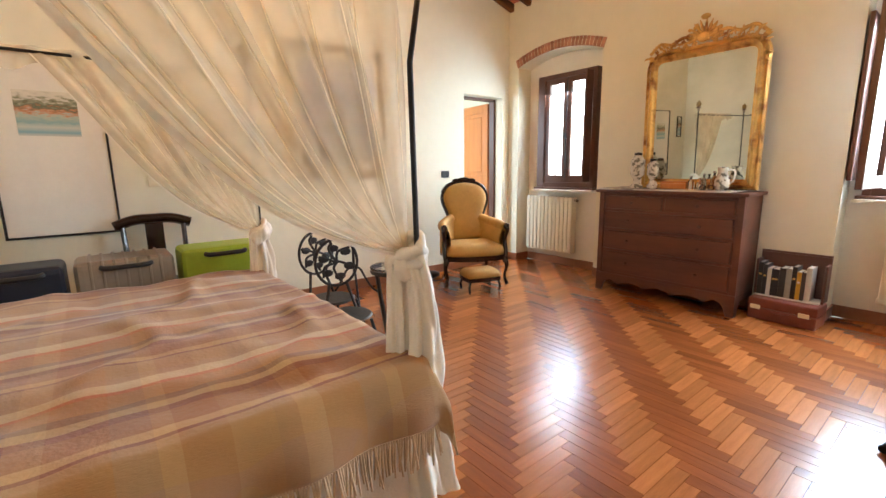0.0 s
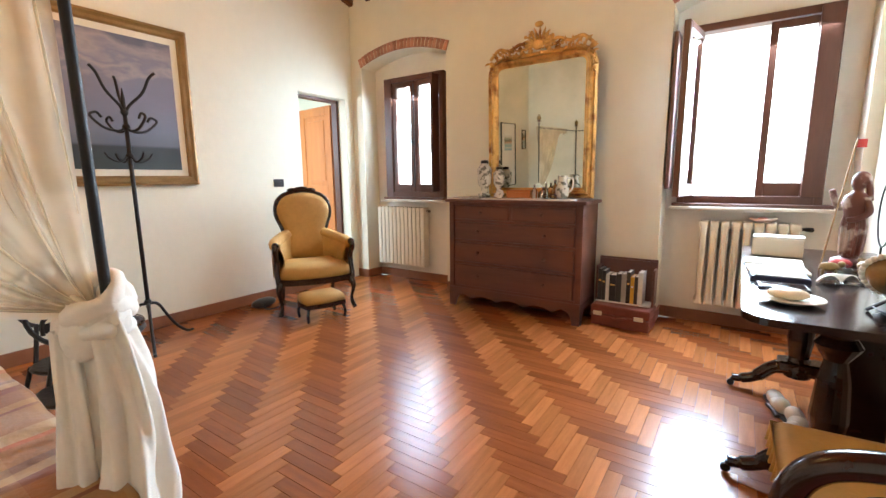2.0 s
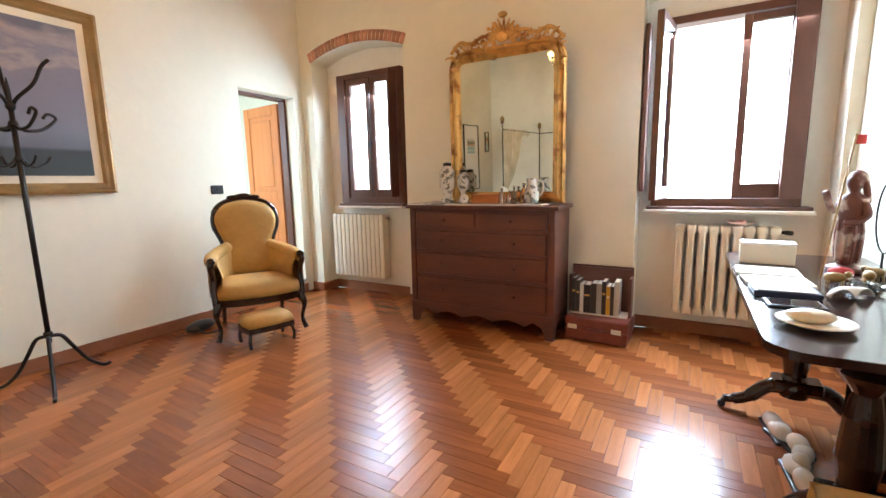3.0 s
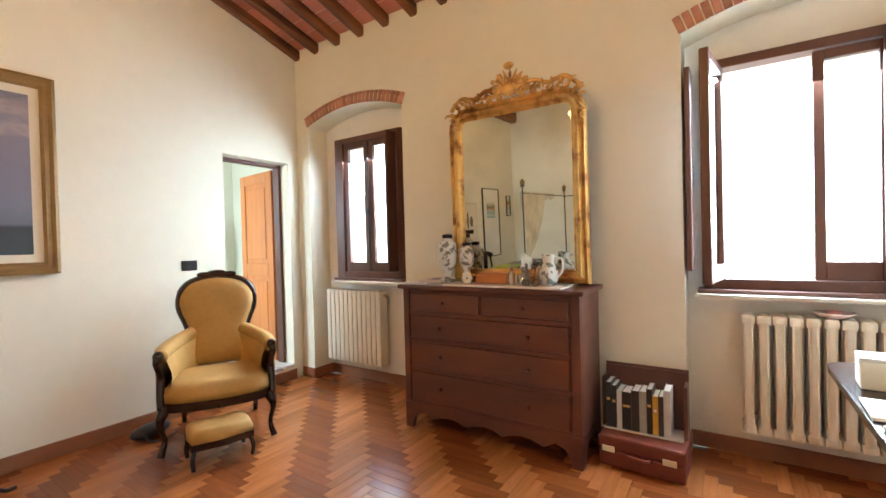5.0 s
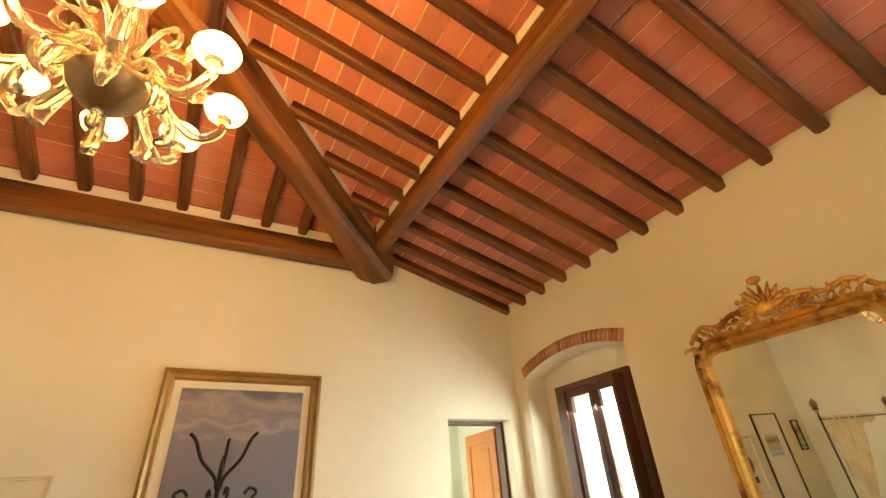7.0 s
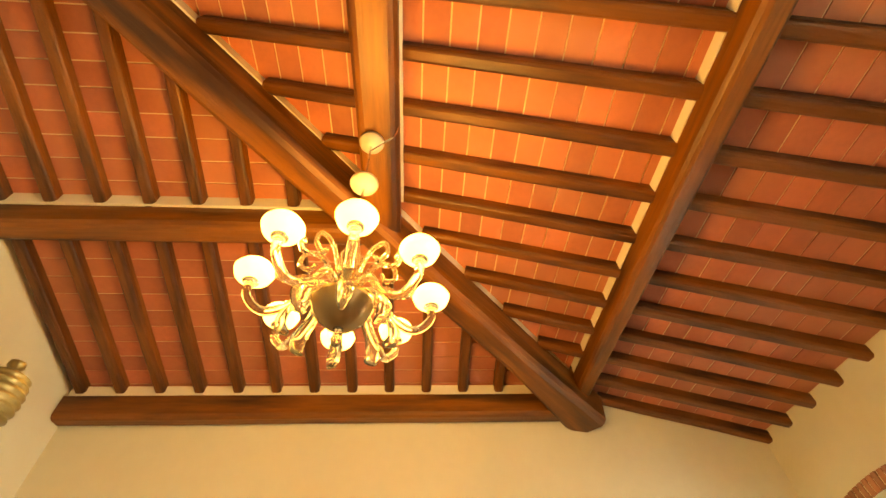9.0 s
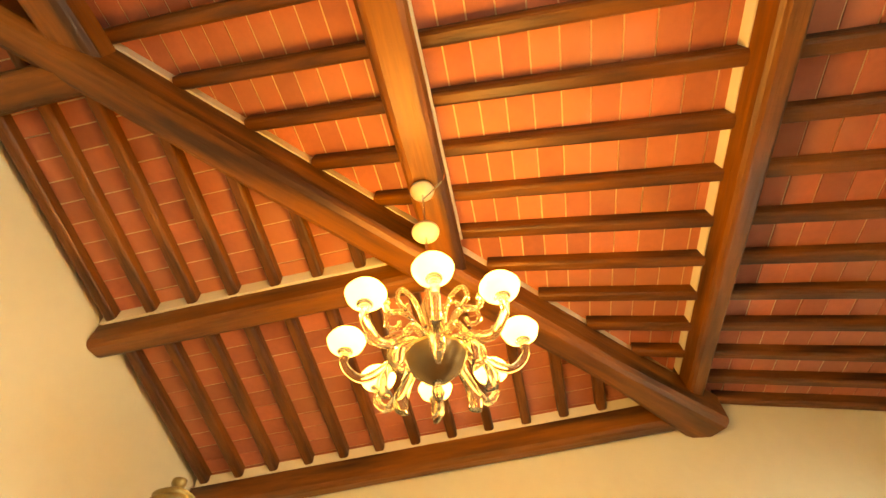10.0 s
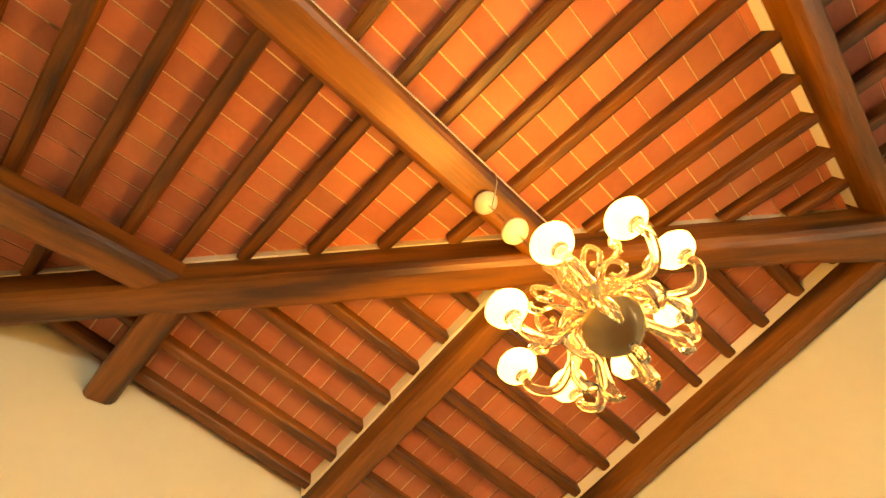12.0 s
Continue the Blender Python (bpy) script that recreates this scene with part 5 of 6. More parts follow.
def plaid(name, dark=1.0):
    """Woven stripes along y, crossed by fainter ones."""
    m = bpy.data.materials.new(name)
    m.use_nodes = True
    nt = m.node_tree
    N, L = nt.nodes.new, nt.links.new
    b = nt.nodes["Principled BSDF"]
    sep = N("ShaderNodeSeparateXYZ")
    L(N("ShaderNodeTexCoord").outputs["Object"], sep.inputs[0])
    cols = []
    for ax, per_, stops in (("X", 0.56, ((0, (0.34, 0.155, 0.04)), (0.16, (0.52, 0.34, 0.14)), (0.22, (0.24, 0.075, 0.02)), (0.25, (0.42, 0.25, 0.09)), (0.42, (0.40, 0.24, 0.11)), (0.50, (0.60, 0.47, 0.28)), (0.60, (0.50, 0.16, 0.03)), (0.64, (0.42, 0.22, 0.06)), (0.80, (0.26, 0.15, 0.08)), (0.86, (0.499, 0.360, 0.187)), (0.93, (0.239, 0.080, 0.027)))),
                           ("Y", 0.62, ((0, (0.314, 0.134, 0.043)), (0.2, (0.24, 0.18, 0.15)), (0.34, (0.456, 0.315, 0.161)), (0.42, (0.276, 0.100, 0.031)), (0.60, (0.373, 0.236, 0.112)), (0.78, (0.26, 0.17, 0.12)), (0.88, (0.477, 0.342, 0.187))))):
        d, fr_, cr = N("ShaderNodeMath"), N("ShaderNodeMath"), N("ShaderNodeValToRGB")
        d.operation, d.inputs[1].default_value = "DIVIDE", per_
        fr_.operation = "FRACT"
        L(sep.outputs[ax], d.inputs[0])
        L(d.outputs[0], fr_.inputs[0])
        L(fr_.outputs[0], cr.inputs[0])
        cr.color_ramp.interpolation = "CONSTANT"
        el = cr.color_ramp.elements
        stops = [(p, tuple(v ** 1.18 for v in c)) for p, c in stops]
        el[0].position, el[0].color = 0, (*stops[0][1], 1)
        el[1].position, el[1].color = stops[-1][0], (*stops[-1][1], 1)
        for p, c in stops[1:-1]:
            e_ = el.new(p)
            e_.color = (*c, 1)
        cols.append(cr.outputs[0])
    mx = N("ShaderNodeMix")
    mx.data_type = "RGBA"
    mx.inputs["Factor"].default_value = 0.24
    L(cols[0], mx.inputs["A"])
    L(cols[1], mx.inputs["B"])
    L(mx.outputs["Result"], b.inputs["Base Color"])
    b.inputs["Roughness"].default_value = 0.9
    b.inputs["Sheen Weight"].default_value = 0.3
    no, bu = N("ShaderNodeTexNoise"), N("ShaderNodeBump")
    no.inputs["Scale"].default_value = 140
    bu.inputs["Strength"].default_value, bu.inputs["Distance"].default_value = 0.4, 0.004
    L(no.outputs["Fac"], bu.inputs["Height"])
    L(bu.outputs[0], b.inputs["Normal"])
    return m


BX0, BX1, BY0, BY1 = 1.10, 2.98, 1.50, 3.46
th = thing("bed", "double four poster bed with iron posts and white skirt", "bed", pose(BX0, BY0, 0))
bw, bl = BX1 - BX0, BY1 - BY0
part("mattress", B(0, bw, 0, bl, 0.34, 0.575, bevel=0.05, seg=3), M_LINEN, th)
part("base", B(0.03, bw - 0.03, 0.03, bl - 0.03, 0.12, 0.338), M_LINEN, th)


def skirt_f(u, v):
    s = u * (bl + bw)
    w = 0.012 * math.sin(s * 28) * (0.3 + v) + 0.008 * math.sin(s * 11)
    if s < bl:
        return (bw - 0.01 + w, s, 0.50 - 0.49 * v)
    return (bw - (s - bl), bl - 0.01 + w, 0.50 - 0.49 * v)


sk = part("bed_skirt", grid(bmesh.new(), 260, 6, skirt_f), M_LINEN, th, smooth=True)
thicken(sk, 0.003)
PX, PY, NWX = 2.92 - BX0, 3.51 - BY0, 1.08 - BX0
PT, RZ = 1.915, 1.86
posts = ((PX, PY, 0.06), (NWX, PY, 0.0), (NWX, 0.02, 0.0), (PX, 0.02, 0.0))
for x, y, ln in posts:
    p = part("post", tube(bmesh.new(), [(x, y, 0), (x, y, 1.0), (x - ln * 0.2, y, 1.6), (x - ln, y + ln * 1.5, PT)], 0.010, 10), M_IRON, th, smooth=True)
    top = pose(x - ln, y + ln * 1.5, PT) @ Matrix.Diagonal((0.62, 0.62, 0.62, 1))
    rib = [(0.040 + 0.016 * math.sin(math.pi * (0.25 + 0.62 * q / 20)) + 0.0028 * math.cos(q * math.pi / 2), 0.125 + 0.0045 * q) for q in range(21)]
    f = part("finial", lathe(bmesh.new(), [(0.0, 0.11), (0.03, 0.11), (0.045, 0.12)] + rib + [(0.028, 0.228), (0.012, 0.236), (0.018, 0.246), (0.017, 0.256), (0.0, 0.262)], 20), M_BRASS, p, "ribbed brass finial", smooth=True)
    f.matrix_basis = top
    c = part("collar", lathe(bmesh.new(), [(0.0, 0.068), (0.03, 0.068), (0.062, 0.082), (0.058, 0.090), (0.040, 0.100), (0.036, 0.112), (0, 0.112)], 12), M_MAHOG, p, "dark leafy collar")
    c.matrix_basis = top
    c = part("bead", lathe(bmesh.new(), [(0, 0.0), (0.018, 0), (0.022, 0.01), (0.034, 0.024), (0.022, 0.036), (0.030, 0.050), (0.026, 0.064), (0.0, 0.068)], 16), M_PEWTER, p, "dull grey turned bead", smooth=True)
    c.matrix_basis = top
rails = [((NWX, PY), (NWX, 0.02)), ((NWX, 0.02), (PX, 0.02)), ((PX, 0.02), (PX - 0.05, PY + 0.08))]
for (x0, y0), (x1, y1) in rails:
    part("rail", tube(bmesh.new(), [(x0, y0, RZ), (x1, y1, RZ)], 0.008, 8), M_IRON, th)

th = thing("plaid_blanket", "tan and cream plaid wool blanket with a fringe over the bed", "blanket", pose(0, 0, 0))
BE, BN = BX1 + 0.03, BY1 + 0.03


def blanket_f(u, v):
    x, y = 1.06 + (BE + 0.20 - 1.06) * u, 1.46 + (BN + 0.22 - 1.46) * v
    ox, oy = max(0, x - BE), max(0, y - BN)
    n = noise.noise(Vector((x * 3, y * 3, 1)))
    z = 0.602 + 0.016 * n + 0.007 * noise.noise(Vector((x * 9, y * 9, 5))) + 0.016 * max(0, math.sin(x * 4 + y * 9 + 2 * n)) ** 4 * max(0, min(1, (BE - x) * 4))
    w = 0.015 * math.sin(y * 17) + 0.01 * n
    px, py = min(x, BE), min(y, BN)
    if ox:
        px, z = BE + 0.035 * min(1, ox * 10) + w * min(1, ox * 6), z - ox - 0.02
    if oy:
        py, z = BN + 0.035 * min(1, oy * 10) + 0.012 * math.sin(x * 15), z - oy * 0.9 - 0.02
    if ox and oy:
        z += 0.5 * min(ox, oy)
        px, py = px + 0.25 * min(ox, oy), py + 0.1 * min(ox, oy)
    return (px, py, z)


o = part("cloth", grid(bmesh.new(), 90, 90, blanket_f), plaid("plaid_wool"), th, smooth=True)
thicken(o, 0.008)
bm = bmesh.new()
rf = random.Random(2)
zb = 0.598 - 0.22
for k in range(230):
    y = 1.5 + (BN - 1.5) * k / 229
    x = BE + 0.035 + 0.015 * math.sin(y * 17)
    l = rf.uniform(0.08, 0.14)
    dx, dy = rf.uniform(-0.012, 0.02), rf.uniform(-0.02, 0.02)
    tube(bm, [(x, y, zb + 0.01), (x + dx * 0.4, y + dy * 0.5, zb - l * 0.5), (x + dx, y + dy, zb - l)], [0.004, 0.0045, 0.003], 5)
for k in range(190):
    x = 1.1 + (BE - 1.1) * k / 189
    y = BN + 0.035 + 0.012 * math.sin(x * 15)
    z = 0.598 - 0.21
    l = rf.uniform(0.08, 0.13)
    tube(bm, [(x, y, z), (x + rf.uniform(-0.02, 0.02), y + rf.uniform(-0.01, 0.02), z - l)], [0.004, 0.003], 5)
part("fringe", bm, mat("wool_fringe", (0.55, 0.42, 0.28), 0.9, var=0.3, scale=12), th, "tan wool fringe", kind="stuff")

# veil
M_VEIL = bpy.data.materials.new("sheer_voile")
M_VEIL.use_nodes = True
nt = M_VEIL.node_tree
nt.nodes.clear()
N, L = nt.nodes.new, nt.links.new
out, mx1, mx2, df, tl, tr_ = N("ShaderNodeOutputMaterial"), N("ShaderNodeMixShader"), N("ShaderNodeMixShader"), N("ShaderNodeBsdfDiffuse"), N("ShaderNodeBsdfTranslucent"), N("ShaderNodeBsdfTransparent")
df.inputs[0].default_value = tl.inputs[0].default_value = (0.88, 0.81, 0.66, 1)
tr_.inputs[0].default_value = (1, 0.99, 0.96, 1)
mx1.inputs[0].default_value = 0.45
L(df.outputs[0], mx1.inputs[1])
L(tl.outputs[0], mx1.inputs[2])
vn, vr = N("ShaderNodeTexNoise"), N("ShaderNodeMapRange")
vn.inputs["Scale"].default_value, vn.inputs["Detail"].default_value = 5, 4
L(N("ShaderNodeTexCoord").outputs["Object"], vn.inputs["Vector"])
vr.inputs["From Min"].default_value, vr.inputs["From Max"].default_value = 0.3, 0.7
vr.inputs["To Min"].default_value, vr.inputs["To Max"].default_value = 0.46, 0.66
L(vn.outputs["Fac"], vr.inputs["Value"])
L(vr.outputs[0], mx2.inputs[0])
L(tr_.outputs[0], mx2.inputs[1])
L(mx1.outputs[0], mx2.inputs[2])
L(mx2.outputs[0], out.inputs[0])
M_VEIL2 = M_VEIL.copy()
M_VEIL2.name = "doubled_voile"
for nd in M_VEIL2.node_tree.nodes:
    if nd.type == "MAP_RANGE":
        nd.inputs["To Min"].default_value, nd.inputs["To Max"].default_value = 0.75, 0.9
M_VEILD = mat("gathered_voile", (0.80, 0.76, 0.68), 0.85, var=0.06, scale=8, bump=0.2, bscale=60)


def veil(label, x0, xt, yt, ztie, y_span, side=1, seed=0.0, ztop=1.88, x_top=None):
    """A sheer curtain swept from the canopy rail to a post and tied there."""
    th = thing("bed_curtain", label, "curtain", pose(0, 0, 0), "curtains of the bed")

    def f(u, v):
        ytop = yt - 0.02 - y_span * u
        g_ = 0.75 * v + 0.25 * v ** 6
        y = ytop + (yt - ytop) * g_ - 0.0 * u
        z = ztop - (ztop - ztie) * v - 0.10 * u * math.sin(math.pi * v) * v
        sp = 1 - 0.75 * v
        fold = (0.045 * math.sin(u * 34 + 2.2 * v + seed) + 0.02 * math.sin(u * 81 + seed + 3 * v)) * (0.45 + 0.55 * math.sin(math.pi * min(1, v + 0.2))) * (0.4 + 0.6 * sp)
        xs0 = x0 if x_top is None else x_top + (PX + BX0 - x_top) * min(1, u)
        x = xs0 + (xt - xs0) * v ** 0.8 + side * fold * 0.8
        if v > 0.9:
            q = (v - 0.9) / 0.1
            x += side * 0.03 * math.sin(u * 20) * q
            z += 0.0
            y -= 0.05 * q * (1 - q) * u
        return (x, y + 0.015 * math.sin(u * 34 + 1) * sp, z)
    o = part("voile", grid(bmesh.new(), 150, 60, f), M_VEIL, th, smooth=True)

    hem = bmesh.new()
    grid(hem, 3, 60, lambda u, v: Vector(f(0.985 + 0.015 * u, v)) + Vector((side * 0.004, 0, -0.012 * u)))
    part("hem", hem, M_VEILD, th, "doubled hem", smooth=True)
    rp = random.Random(int(seed) + 3)
    for k in range(15):
        u0 = (k + rp.uniform(0.1, 0.9)) / 15
        v0, v1 = rp.choice((0.0, 0.0, 0.15)), rp.uniform(0.75, 0.98)
        pts, rad = [], []
        for n_ in range(25):
            v = v0 + (v1 - v0) * n_ / 24
            pts.append(Vector(f(u0 + 0.01 * math.sin(v * 5 + k), v)) + Vector((side * 0.004, 0, 0)))
            rad.append(max(0.0012, rp.uniform(0.004, 0.007) * math.sin(math.pi * (0.06 + 0.9 * n_ / 24))))
        part("pleat", tube(bmesh.new(), pts, rad, 6, squash=0.4), M_VEIL2, th, "bright folded pleat", smooth=True)

    def val(u, v):
        return ((x0 if x_top is None else x_top + (PX + BX0 - x_top) * min(1, u)) + side * 0.03 + 0.02 * math.sin(u * 60), yt - 0.02 - (y_span + 0.5) * u, ztop + 0.015 - (0.10 + 0.02 * math.sin(u * 37)) * v)
    part("valance", grid(bmesh.new(), 120, 5, val), M_VEIL, th, "ruffled valance", smooth=True)

    def tail(u, v):
        a = 2 * math.pi * u
        r = 0.036 + 0.094 * v ** 0.7 - 0.01 * math.sin(math.pi * v)
        r *= 1 + 0.22 * math.sin(a * 6 + v * 4 + seed) + 0.12 * math.sin(a * 11 - v * 7) + 0.06 * math.sin(v * 23 + a * 3)
        return (xt + side * 0.03 + r * math.cos(a) + 0.03 * v, yt + r * math.sin(a) * 0.8 + 0.02 * math.sin(v * 6), ztie + 0.02 - (ztie - 0.06) * v)
    part("tail", grid(bmesh.new(), 90, 36, tail), M_VEILD, th, "gathered lower part of the voile", smooth=True)

    def knot(u, v):
        a, b = 2 * math.pi * u, 2 * math.pi * v
        r = 0.048 + 0.032 * math.cos(b) + 0.010 * math.sin(a * 5 + b) + 0.005 * math.sin(a * 13)
        return (xt + r * math.cos(a), yt + r * math.sin(a) * 0.85, ztie - 0.02 + 0.05 * math.sin(b) + 0.03 * math.sin(a))
    part("knot", grid(bmesh.new(), 48, 12, knot), M_VEILD, th, smooth=True)
    for q, (dz, tl_, rr_) in enumerate(((0.03, 25, 0.018), (-0.005, -15, 0.022), (-0.04, 10, 0.017))):
        ring = [Vector((0.050 * math.cos(a), 0.044 * math.sin(a), 0.02 * math.sin(a + q))) for a in (2 * math.pi * k / 24 for k in range(24))]
        m_ = pose(xt + side * 0.018, yt, ztie + dz, tl_, tl_ * 0.6, 0)
        part("loop", tube(bmesh.new(), [m_ @ p_ for p_ in ring], [rr_ * (1 + 0.16 * math.sin(k * 1.3 + q)) for k in range(24)], 10, closed=True), M_VEILD, th, "thick folded loop of voile", smooth=True)
    def short_tail(u, v):
        a = 2 * math.pi * u
        r = (0.022 + 0.020 * v) * (1 + 0.18 * math.sin(a * 5 + v * 3) + 0.07 * math.sin(a * 11))
        return (xt - side * 0.005 + r * math.cos(a), yt - 0.05 + r * math.sin(a), ztie - 0.03 - 0.33 * v)
    part("short_tail", grid(bmesh.new(), 60, 16, short_tail), M_VEILD, th, "short gathered end below the knot", smooth=True)
    return th


veil("sheer white voile bed curtain swept to the iron post and tied", 2.83, 2.872, 3.50, 0.96, 1.10, 1, x_top=2.85)
veil("sheer white voile bed curtain tied back at the far post", 1.06, 1.10, 3.50, 0.86, 1.0, -1, 2.0)

# ---- behind the bed ----


def luggage(label, y0, y1, zt, material, h=0.30, rib=True):
    th = thing("travel_case", label, "suitcase", pose(0.66, (y0 + y1) / 2, zt - h))
    w = y1 - y0
    part("shell", B(-0.17, 0.17, -w / 2, w / 2, 0, h, bevel=0.045, seg=3), material, th, smooth=False)
    if rib:
        for k in range(7):
            y = -w / 2 + 0.08 + (w - 0.16) * k / 6
            part("rib", B(-0.174, 0.174, y - 0.008, y + 0.008, 0.02, h + 0.004, bevel=0.003), material, th)
    bm = tube(bmesh.new(), spline([(0.172, -0.13, h - 0.04), (0.195, -0.10, h - 0.045), (0.20, 0.0, h - 0.045), (0.195, 0.10, h - 0.045), (0.172, 0.13, h - 0.04)]), 0.016, 8)
    part("handle", bm, M_BLACK, th, "glossy black handle", smooth=True)
    return th


luggage("dark navy travel case standing behind the bed", 2.02, 2.46, 0.735, mat("navy_shell", (0.012, 0.017, 0.035), 0.4), rib=False)
luggage("ribbed silver taupe travel case with black handle behind the bed", 2.50, 3.02, 0.735, mat("taupe_shell", (0.30, 0.25, 0.2), 0.35, metal=0.3))
luggage("bright lime green travel case standing behind the bed", 3.06, 3.60, 0.745, mat("lime_shell", (0.33, 0.44, 0.03), 0.4), rib=False)
th = thing("bench", "low dark wooden bench carrying the travel cases", "bench", pose(0.66, 2.82, 0))
part("seat", B(-0.19, 0.19, -0.85, 0.85, 0.40, 0.432, bevel=0.004), M_MAHOG, th)
for sx in (-0.16, 0.16):
    for sy in (-0.8, 0, 0.8):
        part("leg", B(sx - 0.02, sx + 0.02, sy - 0.02, sy + 0.02, 0, 0.399, bevel=0.003), M_MAHOG, th)
th = thing("side_chair", "dark wooden chair with a curved top rail against the wall", "chair", pose(0.30, 2.99, 0, 0, 0, -90))
part("seat", B(-0.21, 0.21, -0.13, 0.14, 0.42, 0.455, bevel=0.01), M_EBONY, th)
part("top_rail", tube(bmesh.new(), spline([(-0.25, -0.19, 0.865), (-0.13, -0.2, 0.905), (0, -0.21, 0.91), (0.13, -0.2, 0.905), (0.25, -0.19, 0.865)]), 0.034, 8, squash=1.3), M_EBONY, th, smooth=True)
for s in (-1, 1):
    part("leg", tube(bmesh.new(), [(s * 0.18, -0.12, 0), (s * 0.19, -0.12, 0.44), (s * 0.20, -0.19, 0.88)], 0.018, 8), M_EBONY, th)
    part("leg", tube(bmesh.new(), [(s * 0.19, 0.12, 0), (s * 0.18, 0.12, 0.43)], 0.017, 8), M_EBONY, th)
part("splat", B(-0.06, 0.06, -0.185, -0.165, 0.46, 0.88, bevel=0.006), M_EBONY, th)


def iron_chair(x, y, rz, label):
    th = thing("iron_chair", label, "chair", pose(x, y, 0, 0, 0, rz), "iron garden chairs")
    part("seat", lathe(bmesh.new(), [(0, 0.43), (0.14, 0.43), (0.15, 0.437), (0.14, 0.445), (0, 0.445)], 22), M_IRON, th)
    bm = bmesh.new()
    c = Vector((0, -0.15, 0.72))
    tube(bm, [c + Vector((0.125 * math.cos(a), 0, 0.14 * math.sin(a))) for a in (2 * math.pi * k / 26 for k in range(26))], 0.009, 6, closed=True)
    for k in range(6):
        a = k * math.pi / 3 + 0.3
        e_ = c + Vector((0.11 * math.cos(a), 0, 0.125 * math.sin(a)))
        tube(bm, spline([c, c + (e_ - c) * 0.5 + Vector((0.03, 0, 0.02)), e_]), 0.008, 6)
        bmesh.ops.create_uvsphere(bm, u_segments=8, v_segments=5, radius=0.028, matrix=Matrix.Translation(c + (e_ - c) * 0.7) @ Matrix.Diagonal((1.2, 0.25, 0.8, 1)))
    ball(bm, c + Vector((0, 0, 0.15)), 0.018, u=8, v=6)
    part("backrest", bm, M_IRON, th, "open scrollwork back")
    for sx in (-1, 1):
        for sy in (-1, 1):
            part("leg", tube(bmesh.new(), spline([(sx * 0.11, sy * 0.11, 0.43), (sx * 0.14, sy * 0.14, 0.25), (sx * 0.12, sy * 0.12, 0.1), (sx * 0.17, sy * 0.17, 0.008)]), 0.009, 6), M_IRON, th)
    bm = bmesh.new()
    for s in (-1, 1):
        tube(bm, [(s * 0.09, -0.11, 0.44), (s * 0.05, -0.15, 0.60)], 0.009, 6)
    part("back_stay", bm, M_IRON, th)


iron_chair(1.56, 3.78, -80, "black iron garden chair with pierced round back by the wall")
iron_chair(1.93, 3.70, -100, "black iron garden chair with leafy round back near the rack")
th = thing("iron_table", "slim tall wrought iron stand with glass top beside the bed", "table", pose(2.66, 3.57, 0))
part("top", lathe(bmesh.new(), [(0, 0.86), (0.09, 0.86), (0.093, 0.865), (0.09, 0.87), (0, 0.87)], 30), M_GLASS, th)
part("ring", tube(bmesh.new(), [(0.085 * math.cos(a), 0.085 * math.sin(a), 0.85) for a in (2 * math.pi * k / 30 for k in range(30))], 0.009, 6, closed=True), M_IRON, th)
for k in range(3):
    a = k * 2.094 + 0.6
    c, s = math.cos(a), math.sin(a)
    part("leg", tube(bmesh.new(), [(0.08 * c, 0.08 * s, 0.85), (0.02 * c, 0.02 * s, 0.45), (0.085 * c, 0.085 * s, 0.006)], 0.009, 6), M_IRON, th)

# ---- chandelier ----
M_MURANO = bpy.data.materials.new("amber_blown_glass")
M_MURANO.use_nodes = True
b = M_MURANO.node_tree.nodes["Principled BSDF"]
b.inputs["Base Color"].default_value = (1.0, 0.94, 0.82, 1)
b.inputs["Roughness"].default_value = 0.06
b.inputs["Transmission Weight"].default_value = 0.95
M_SHADE = bpy.data.materials.new("lit_glass_shade")
M_SHADE.use_nodes = True
b = M_SHADE.node_tree.nodes["Principled BSDF"]
b.inputs["Base Color"].default_value = (0.95, 0.80, 0.55, 1)
b.inputs["Emission Color"].default_value = (1.0, 0.60, 0.20, 1)
b.inputs["Emission Strength"].default_value = SHADE_GLOW
M_CUP = mat("frosted_amber_glass", (0.74, 0.64, 0.54), 0.3, var=0.1, trans=0.35)
CX, CY, CZ, CS = 2.313, 3.935, 2.565, 1.04
th = thing("chandelier", "amber blown glass chandelier with eight lit cup shades", "chandelier", pose(CX, CY, CZ) @ Matrix.Diagonal((CS, CS, CS, 1)))
part("bowl", lathe(bmesh.new(), [(0.0, 0.0), (0.02, 0.004), (0.05, 0.02), (0.085, 0.055), (0.10, 0.09), (0.105, 0.10), (0.095, 0.105), (0.075, 0.07), (0, 0.03)], 32), mat("smoky_glass_bowl", (0.30, 0.20, 0.10), 0.2, metal=0.4), th, "smoky glass bowl", smooth=True)
part("drop", lathe(bmesh.new(), [(0, -0.07), (0.012, -0.06), (0.018, -0.04), (0.008, -0.015), (0.016, -0.002), (0, 0.0)], 16), M_MURANO, th, smooth=True)
part("stem", lathe(bmesh.new(), [(0, 0.10), (0.04, 0.10), (0.05, 0.14), (0.03, 0.18), (0.042, 0.24), (0.05, 0.30), (0.028, 0.36), (0.02, 0.44), (0.03, 0.48), (0.012, 0.52), (0, 0.52)], 20), M_MURANO, th, smooth=True)
part("chain", tube(bmesh.new(), [(0, 0, 0.5), (0, 0, (3.86 - CZ) / CS)], 0.006, 8), M_CHROME, th)
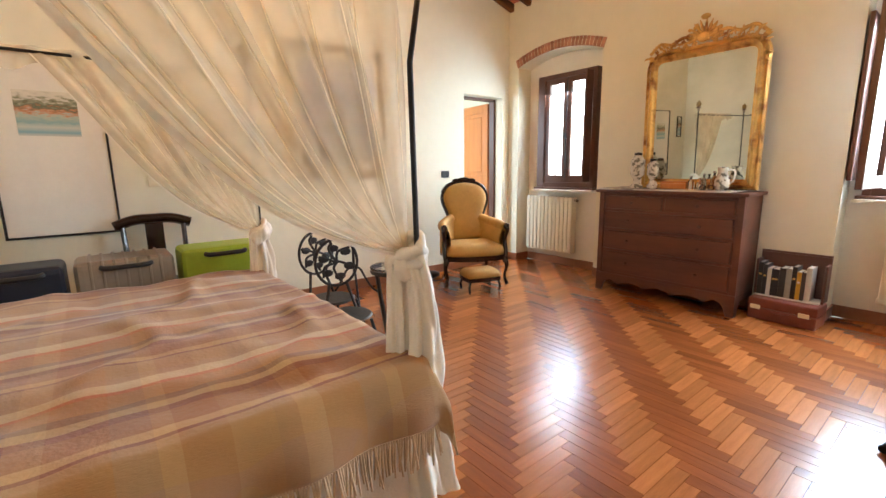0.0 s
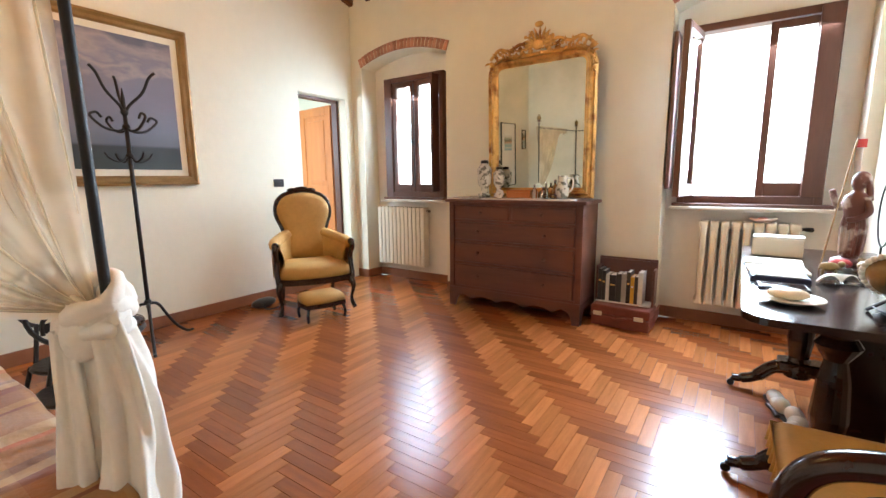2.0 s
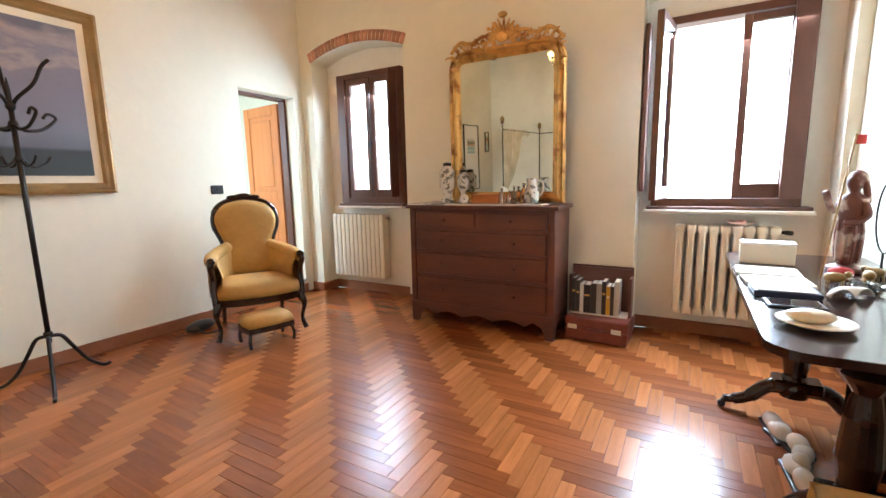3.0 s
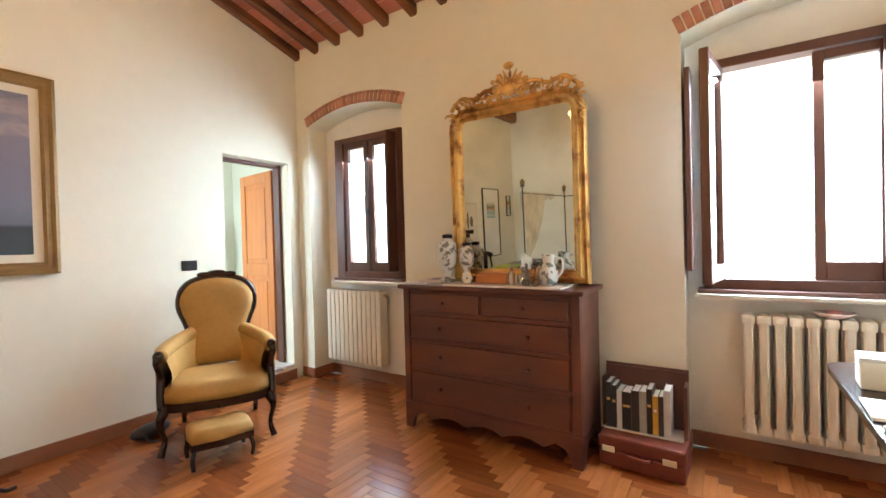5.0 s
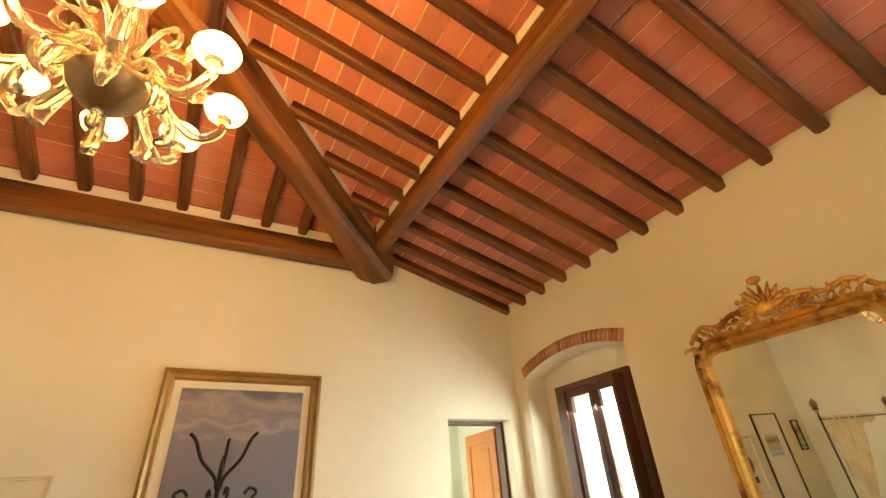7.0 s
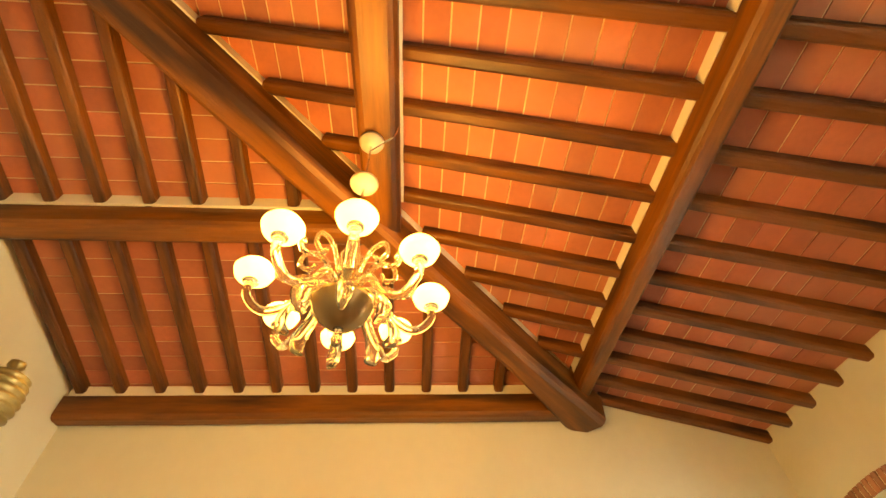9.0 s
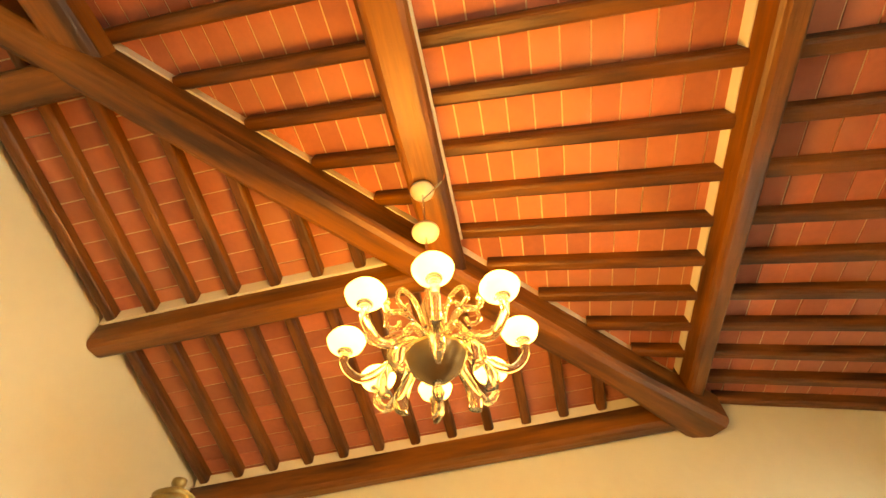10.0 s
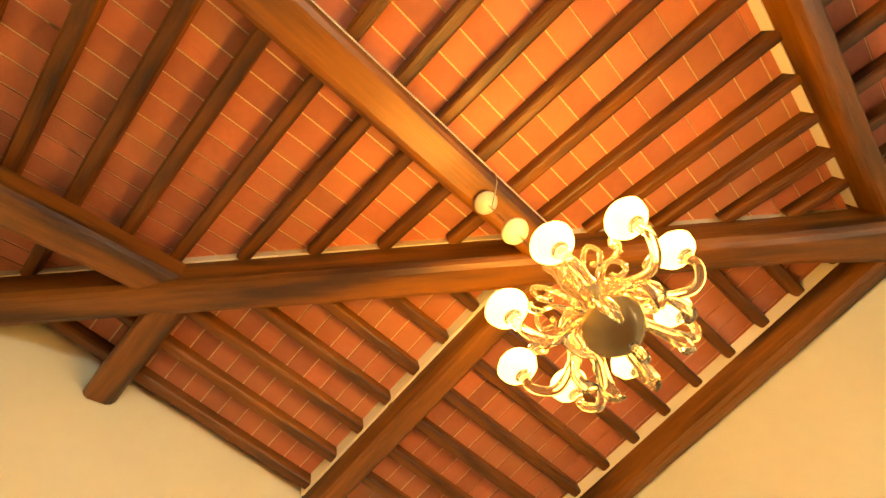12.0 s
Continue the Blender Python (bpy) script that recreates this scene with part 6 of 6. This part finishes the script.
for z in (0.80, (3.79 - CZ) / CS):
    part("glass_cup", lathe(bmesh.new(), [(0.01, z - 0.04), (0.032, z - 0.032), (0.060, z - 0.004), (0.064, z + 0.008), (0.056, z + 0.006), (0.016, z - 0.015)], 24), M_CUP, th, "pale amber glass cup", smooth=True)
part("cable", tube(bmesh.new(), spline([(0.02, 0, 1.06), (0.06, 0.06, 1.06), (0.09, 0.12, 1.09), (0.08, 0.135, 1.2)]), 0.004, 6), M_CHROME, th)
for k in range(8):
    a = 2 * math.pi * k / 8 + 0.2
    c, s = math.cos(a), math.sin(a)
    P = lambda r, z: (r * c, r * s, z)
    part("arm", tube(bmesh.new(), spline([P(0.04, 0.16), P(0.10, 0.17), P(0.15, 0.08), P(0.23, 0.03), P(0.29, 0.08), P(0.295, 0.13)]), 0.015, 8), M_MURANO, th, smooth=True)
    sh_ = part("shade", lathe(bmesh.new(), [(0.010, 0.0), (0.031, 0.004), (0.057, 0.020), (0.065, 0.042), (0.054, 0.061), (0.047, 0.065), (0.050, 0.057), (0.057, 0.040), (0.051, 0.024), (0.028, 0.01), (0.010, 0.006)], 24), M_SHADE, th, "lit cream glass shade", smooth=True)
    sh_.matrix_basis = pose(0.295 * c, 0.295 * s, 0.145)
    part("cup", lathe(bmesh.new(), [(0, 0.0), (0.012, 0.0), (0.026, 0.012), (0.020, 0.016), (0, 0.014)], 14), M_MURANO, sh_, smooth=True).matrix_basis = pose(0, 0, -0.016)
    part("curl", tube(bmesh.new(), spline([P(0.04, 0.20), P(0.09, 0.30), P(0.15, 0.31), P(0.165, 0.25), P(0.13, 0.23), P(0.115, 0.26)]), 0.009, 7), M_MURANO, th, smooth=True)
    leaf = spline([P(0.08, 0.13), P(0.16, 0.05), P(0.17, -0.01), P(0.14, -0.04)])
    part("leaf_drop", tube(bmesh.new(), leaf, [0.008 + 0.022 * math.sin(math.pi * i / (len(leaf) - 1)) for i in range(len(leaf))], 8, squash=0.45), M_MURANO, th, smooth=True)
    up_ = spline([P(0.05, 0.16), P(0.13, 0.20), P(0.20, 0.17), P(0.22, 0.21)])
    part("leaf", tube(bmesh.new(), up_, [0.008 + 0.022 * (i / (len(up_) - 1)) ** 2 for i in range(len(up_))], 8, squash=0.5), M_MURANO, th, smooth=True)
    if k % 2 == 0:
        la = new("chandelier_bulb", bpy.data.lights.new("chandelier_bulb", "POINT"))
        la.data.energy, la.data.color, la.data.shadow_soft_size = BULB, (1.0, 0.52, 0.16), 0.05
        la.matrix_world = pose(CX + 0.26 * c, CY + 0.26 * s, CZ + 0.30)

# ---- parquet, last ----
PW, PL_ = 0.065, 0.325


def parquet_mat(name, colour, stretch, island):
    m = mat(name, colour, 0.24, var=0.20, scale=7, stretch=stretch, per_piece=0.20, island=island, bump=0.04, bscale=25)
    nt = m.node_tree
    pos = nt.nodes.new("ShaderNodeNewGeometry").outputs["Position"]
    for nd in nt.nodes:
        if nd.type == "MAPPING":
            nt.links.new(pos, nd.inputs[0])
    return m


# lacquer sheen put into the colour: planks along y lighter, across darker
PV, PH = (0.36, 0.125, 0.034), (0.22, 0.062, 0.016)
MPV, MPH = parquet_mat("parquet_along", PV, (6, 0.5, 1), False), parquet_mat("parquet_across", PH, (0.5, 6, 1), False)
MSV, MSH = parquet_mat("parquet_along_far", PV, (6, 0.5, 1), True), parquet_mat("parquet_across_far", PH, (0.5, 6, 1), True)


def plank_mesh(name, w, l, material):
    bm = B(0.0005, w - 0.0005, 0.0005, l - 0.0005, -0.012, 0)
    for v in bm.verts:
        if v.co.z > -0.005:
            v.co.x += 0.0008 if v.co.x < w / 2 else -0.0008
            v.co.y += 0.0008 if v.co.y < l / 2 else -0.0008
    me = bpy.data.meshes.new(name)
    bmesh.ops.recalc_face_normals(bm, faces=bm.faces)
    bm.to_mesh(me)
    bm.free()
    me.materials.append(material)
    return me


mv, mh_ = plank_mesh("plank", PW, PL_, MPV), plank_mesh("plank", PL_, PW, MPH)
far = {0: bmesh.new(), 1: bmesh.new()}
count = 0
for i in range(-60, 130):
    for j in range(-14, 24):
        ox, oy = 0.02 + i * PW + j * PL_, 3.0 - i * PW + j * PL_
        for kind_, (px, py, w, l) in enumerate(((ox, oy, PW, PL_), (ox + PW, oy + PL_ - PW, PL_, PW))):
            if px + w < 0.0 or px > EX or py + l < 0.95 or py > BK or px < -0.35:
                continue
            if py + l > NY and not any(a - 0.02 < px + w / 2 < b_ + 0.02 for a, b_, _, _ in NICHES) and py > NY:
                continue
            if 1.75 < px < 3.9 and 3.75 < py < 6.35 and count < 300:
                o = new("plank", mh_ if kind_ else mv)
                o.location = (px, py, 0)
                o.parent = floor
                count += 1
            else:
                x0, x1, y0, y1 = max(px, 0.001) + 0.0006, min(px + w, EX - 0.001) - 0.0006, py + 0.0006, min(py + l, BK) - 0.0006
                if x1 - x0 > 0.005 and y1 - y0 > 0.005:
                    B_ = far[kind_]
                    vs = [B_.verts.new(q) for q in ((x0, y0, -0.01), (x1, y0, -0.01), (x1, y1, -0.01), (x0, y1, -0.01), (x0, y0, 0), (x1, y0, 0), (x1, y1, 0), (x0, y1, 0))]
                    for f in ((4, 5, 6, 7), (0, 1, 5, 4), (1, 2, 6, 5), (2, 3, 7, 6), (3, 0, 4, 7)):
                        B_.faces.new([vs[q] for q in f])
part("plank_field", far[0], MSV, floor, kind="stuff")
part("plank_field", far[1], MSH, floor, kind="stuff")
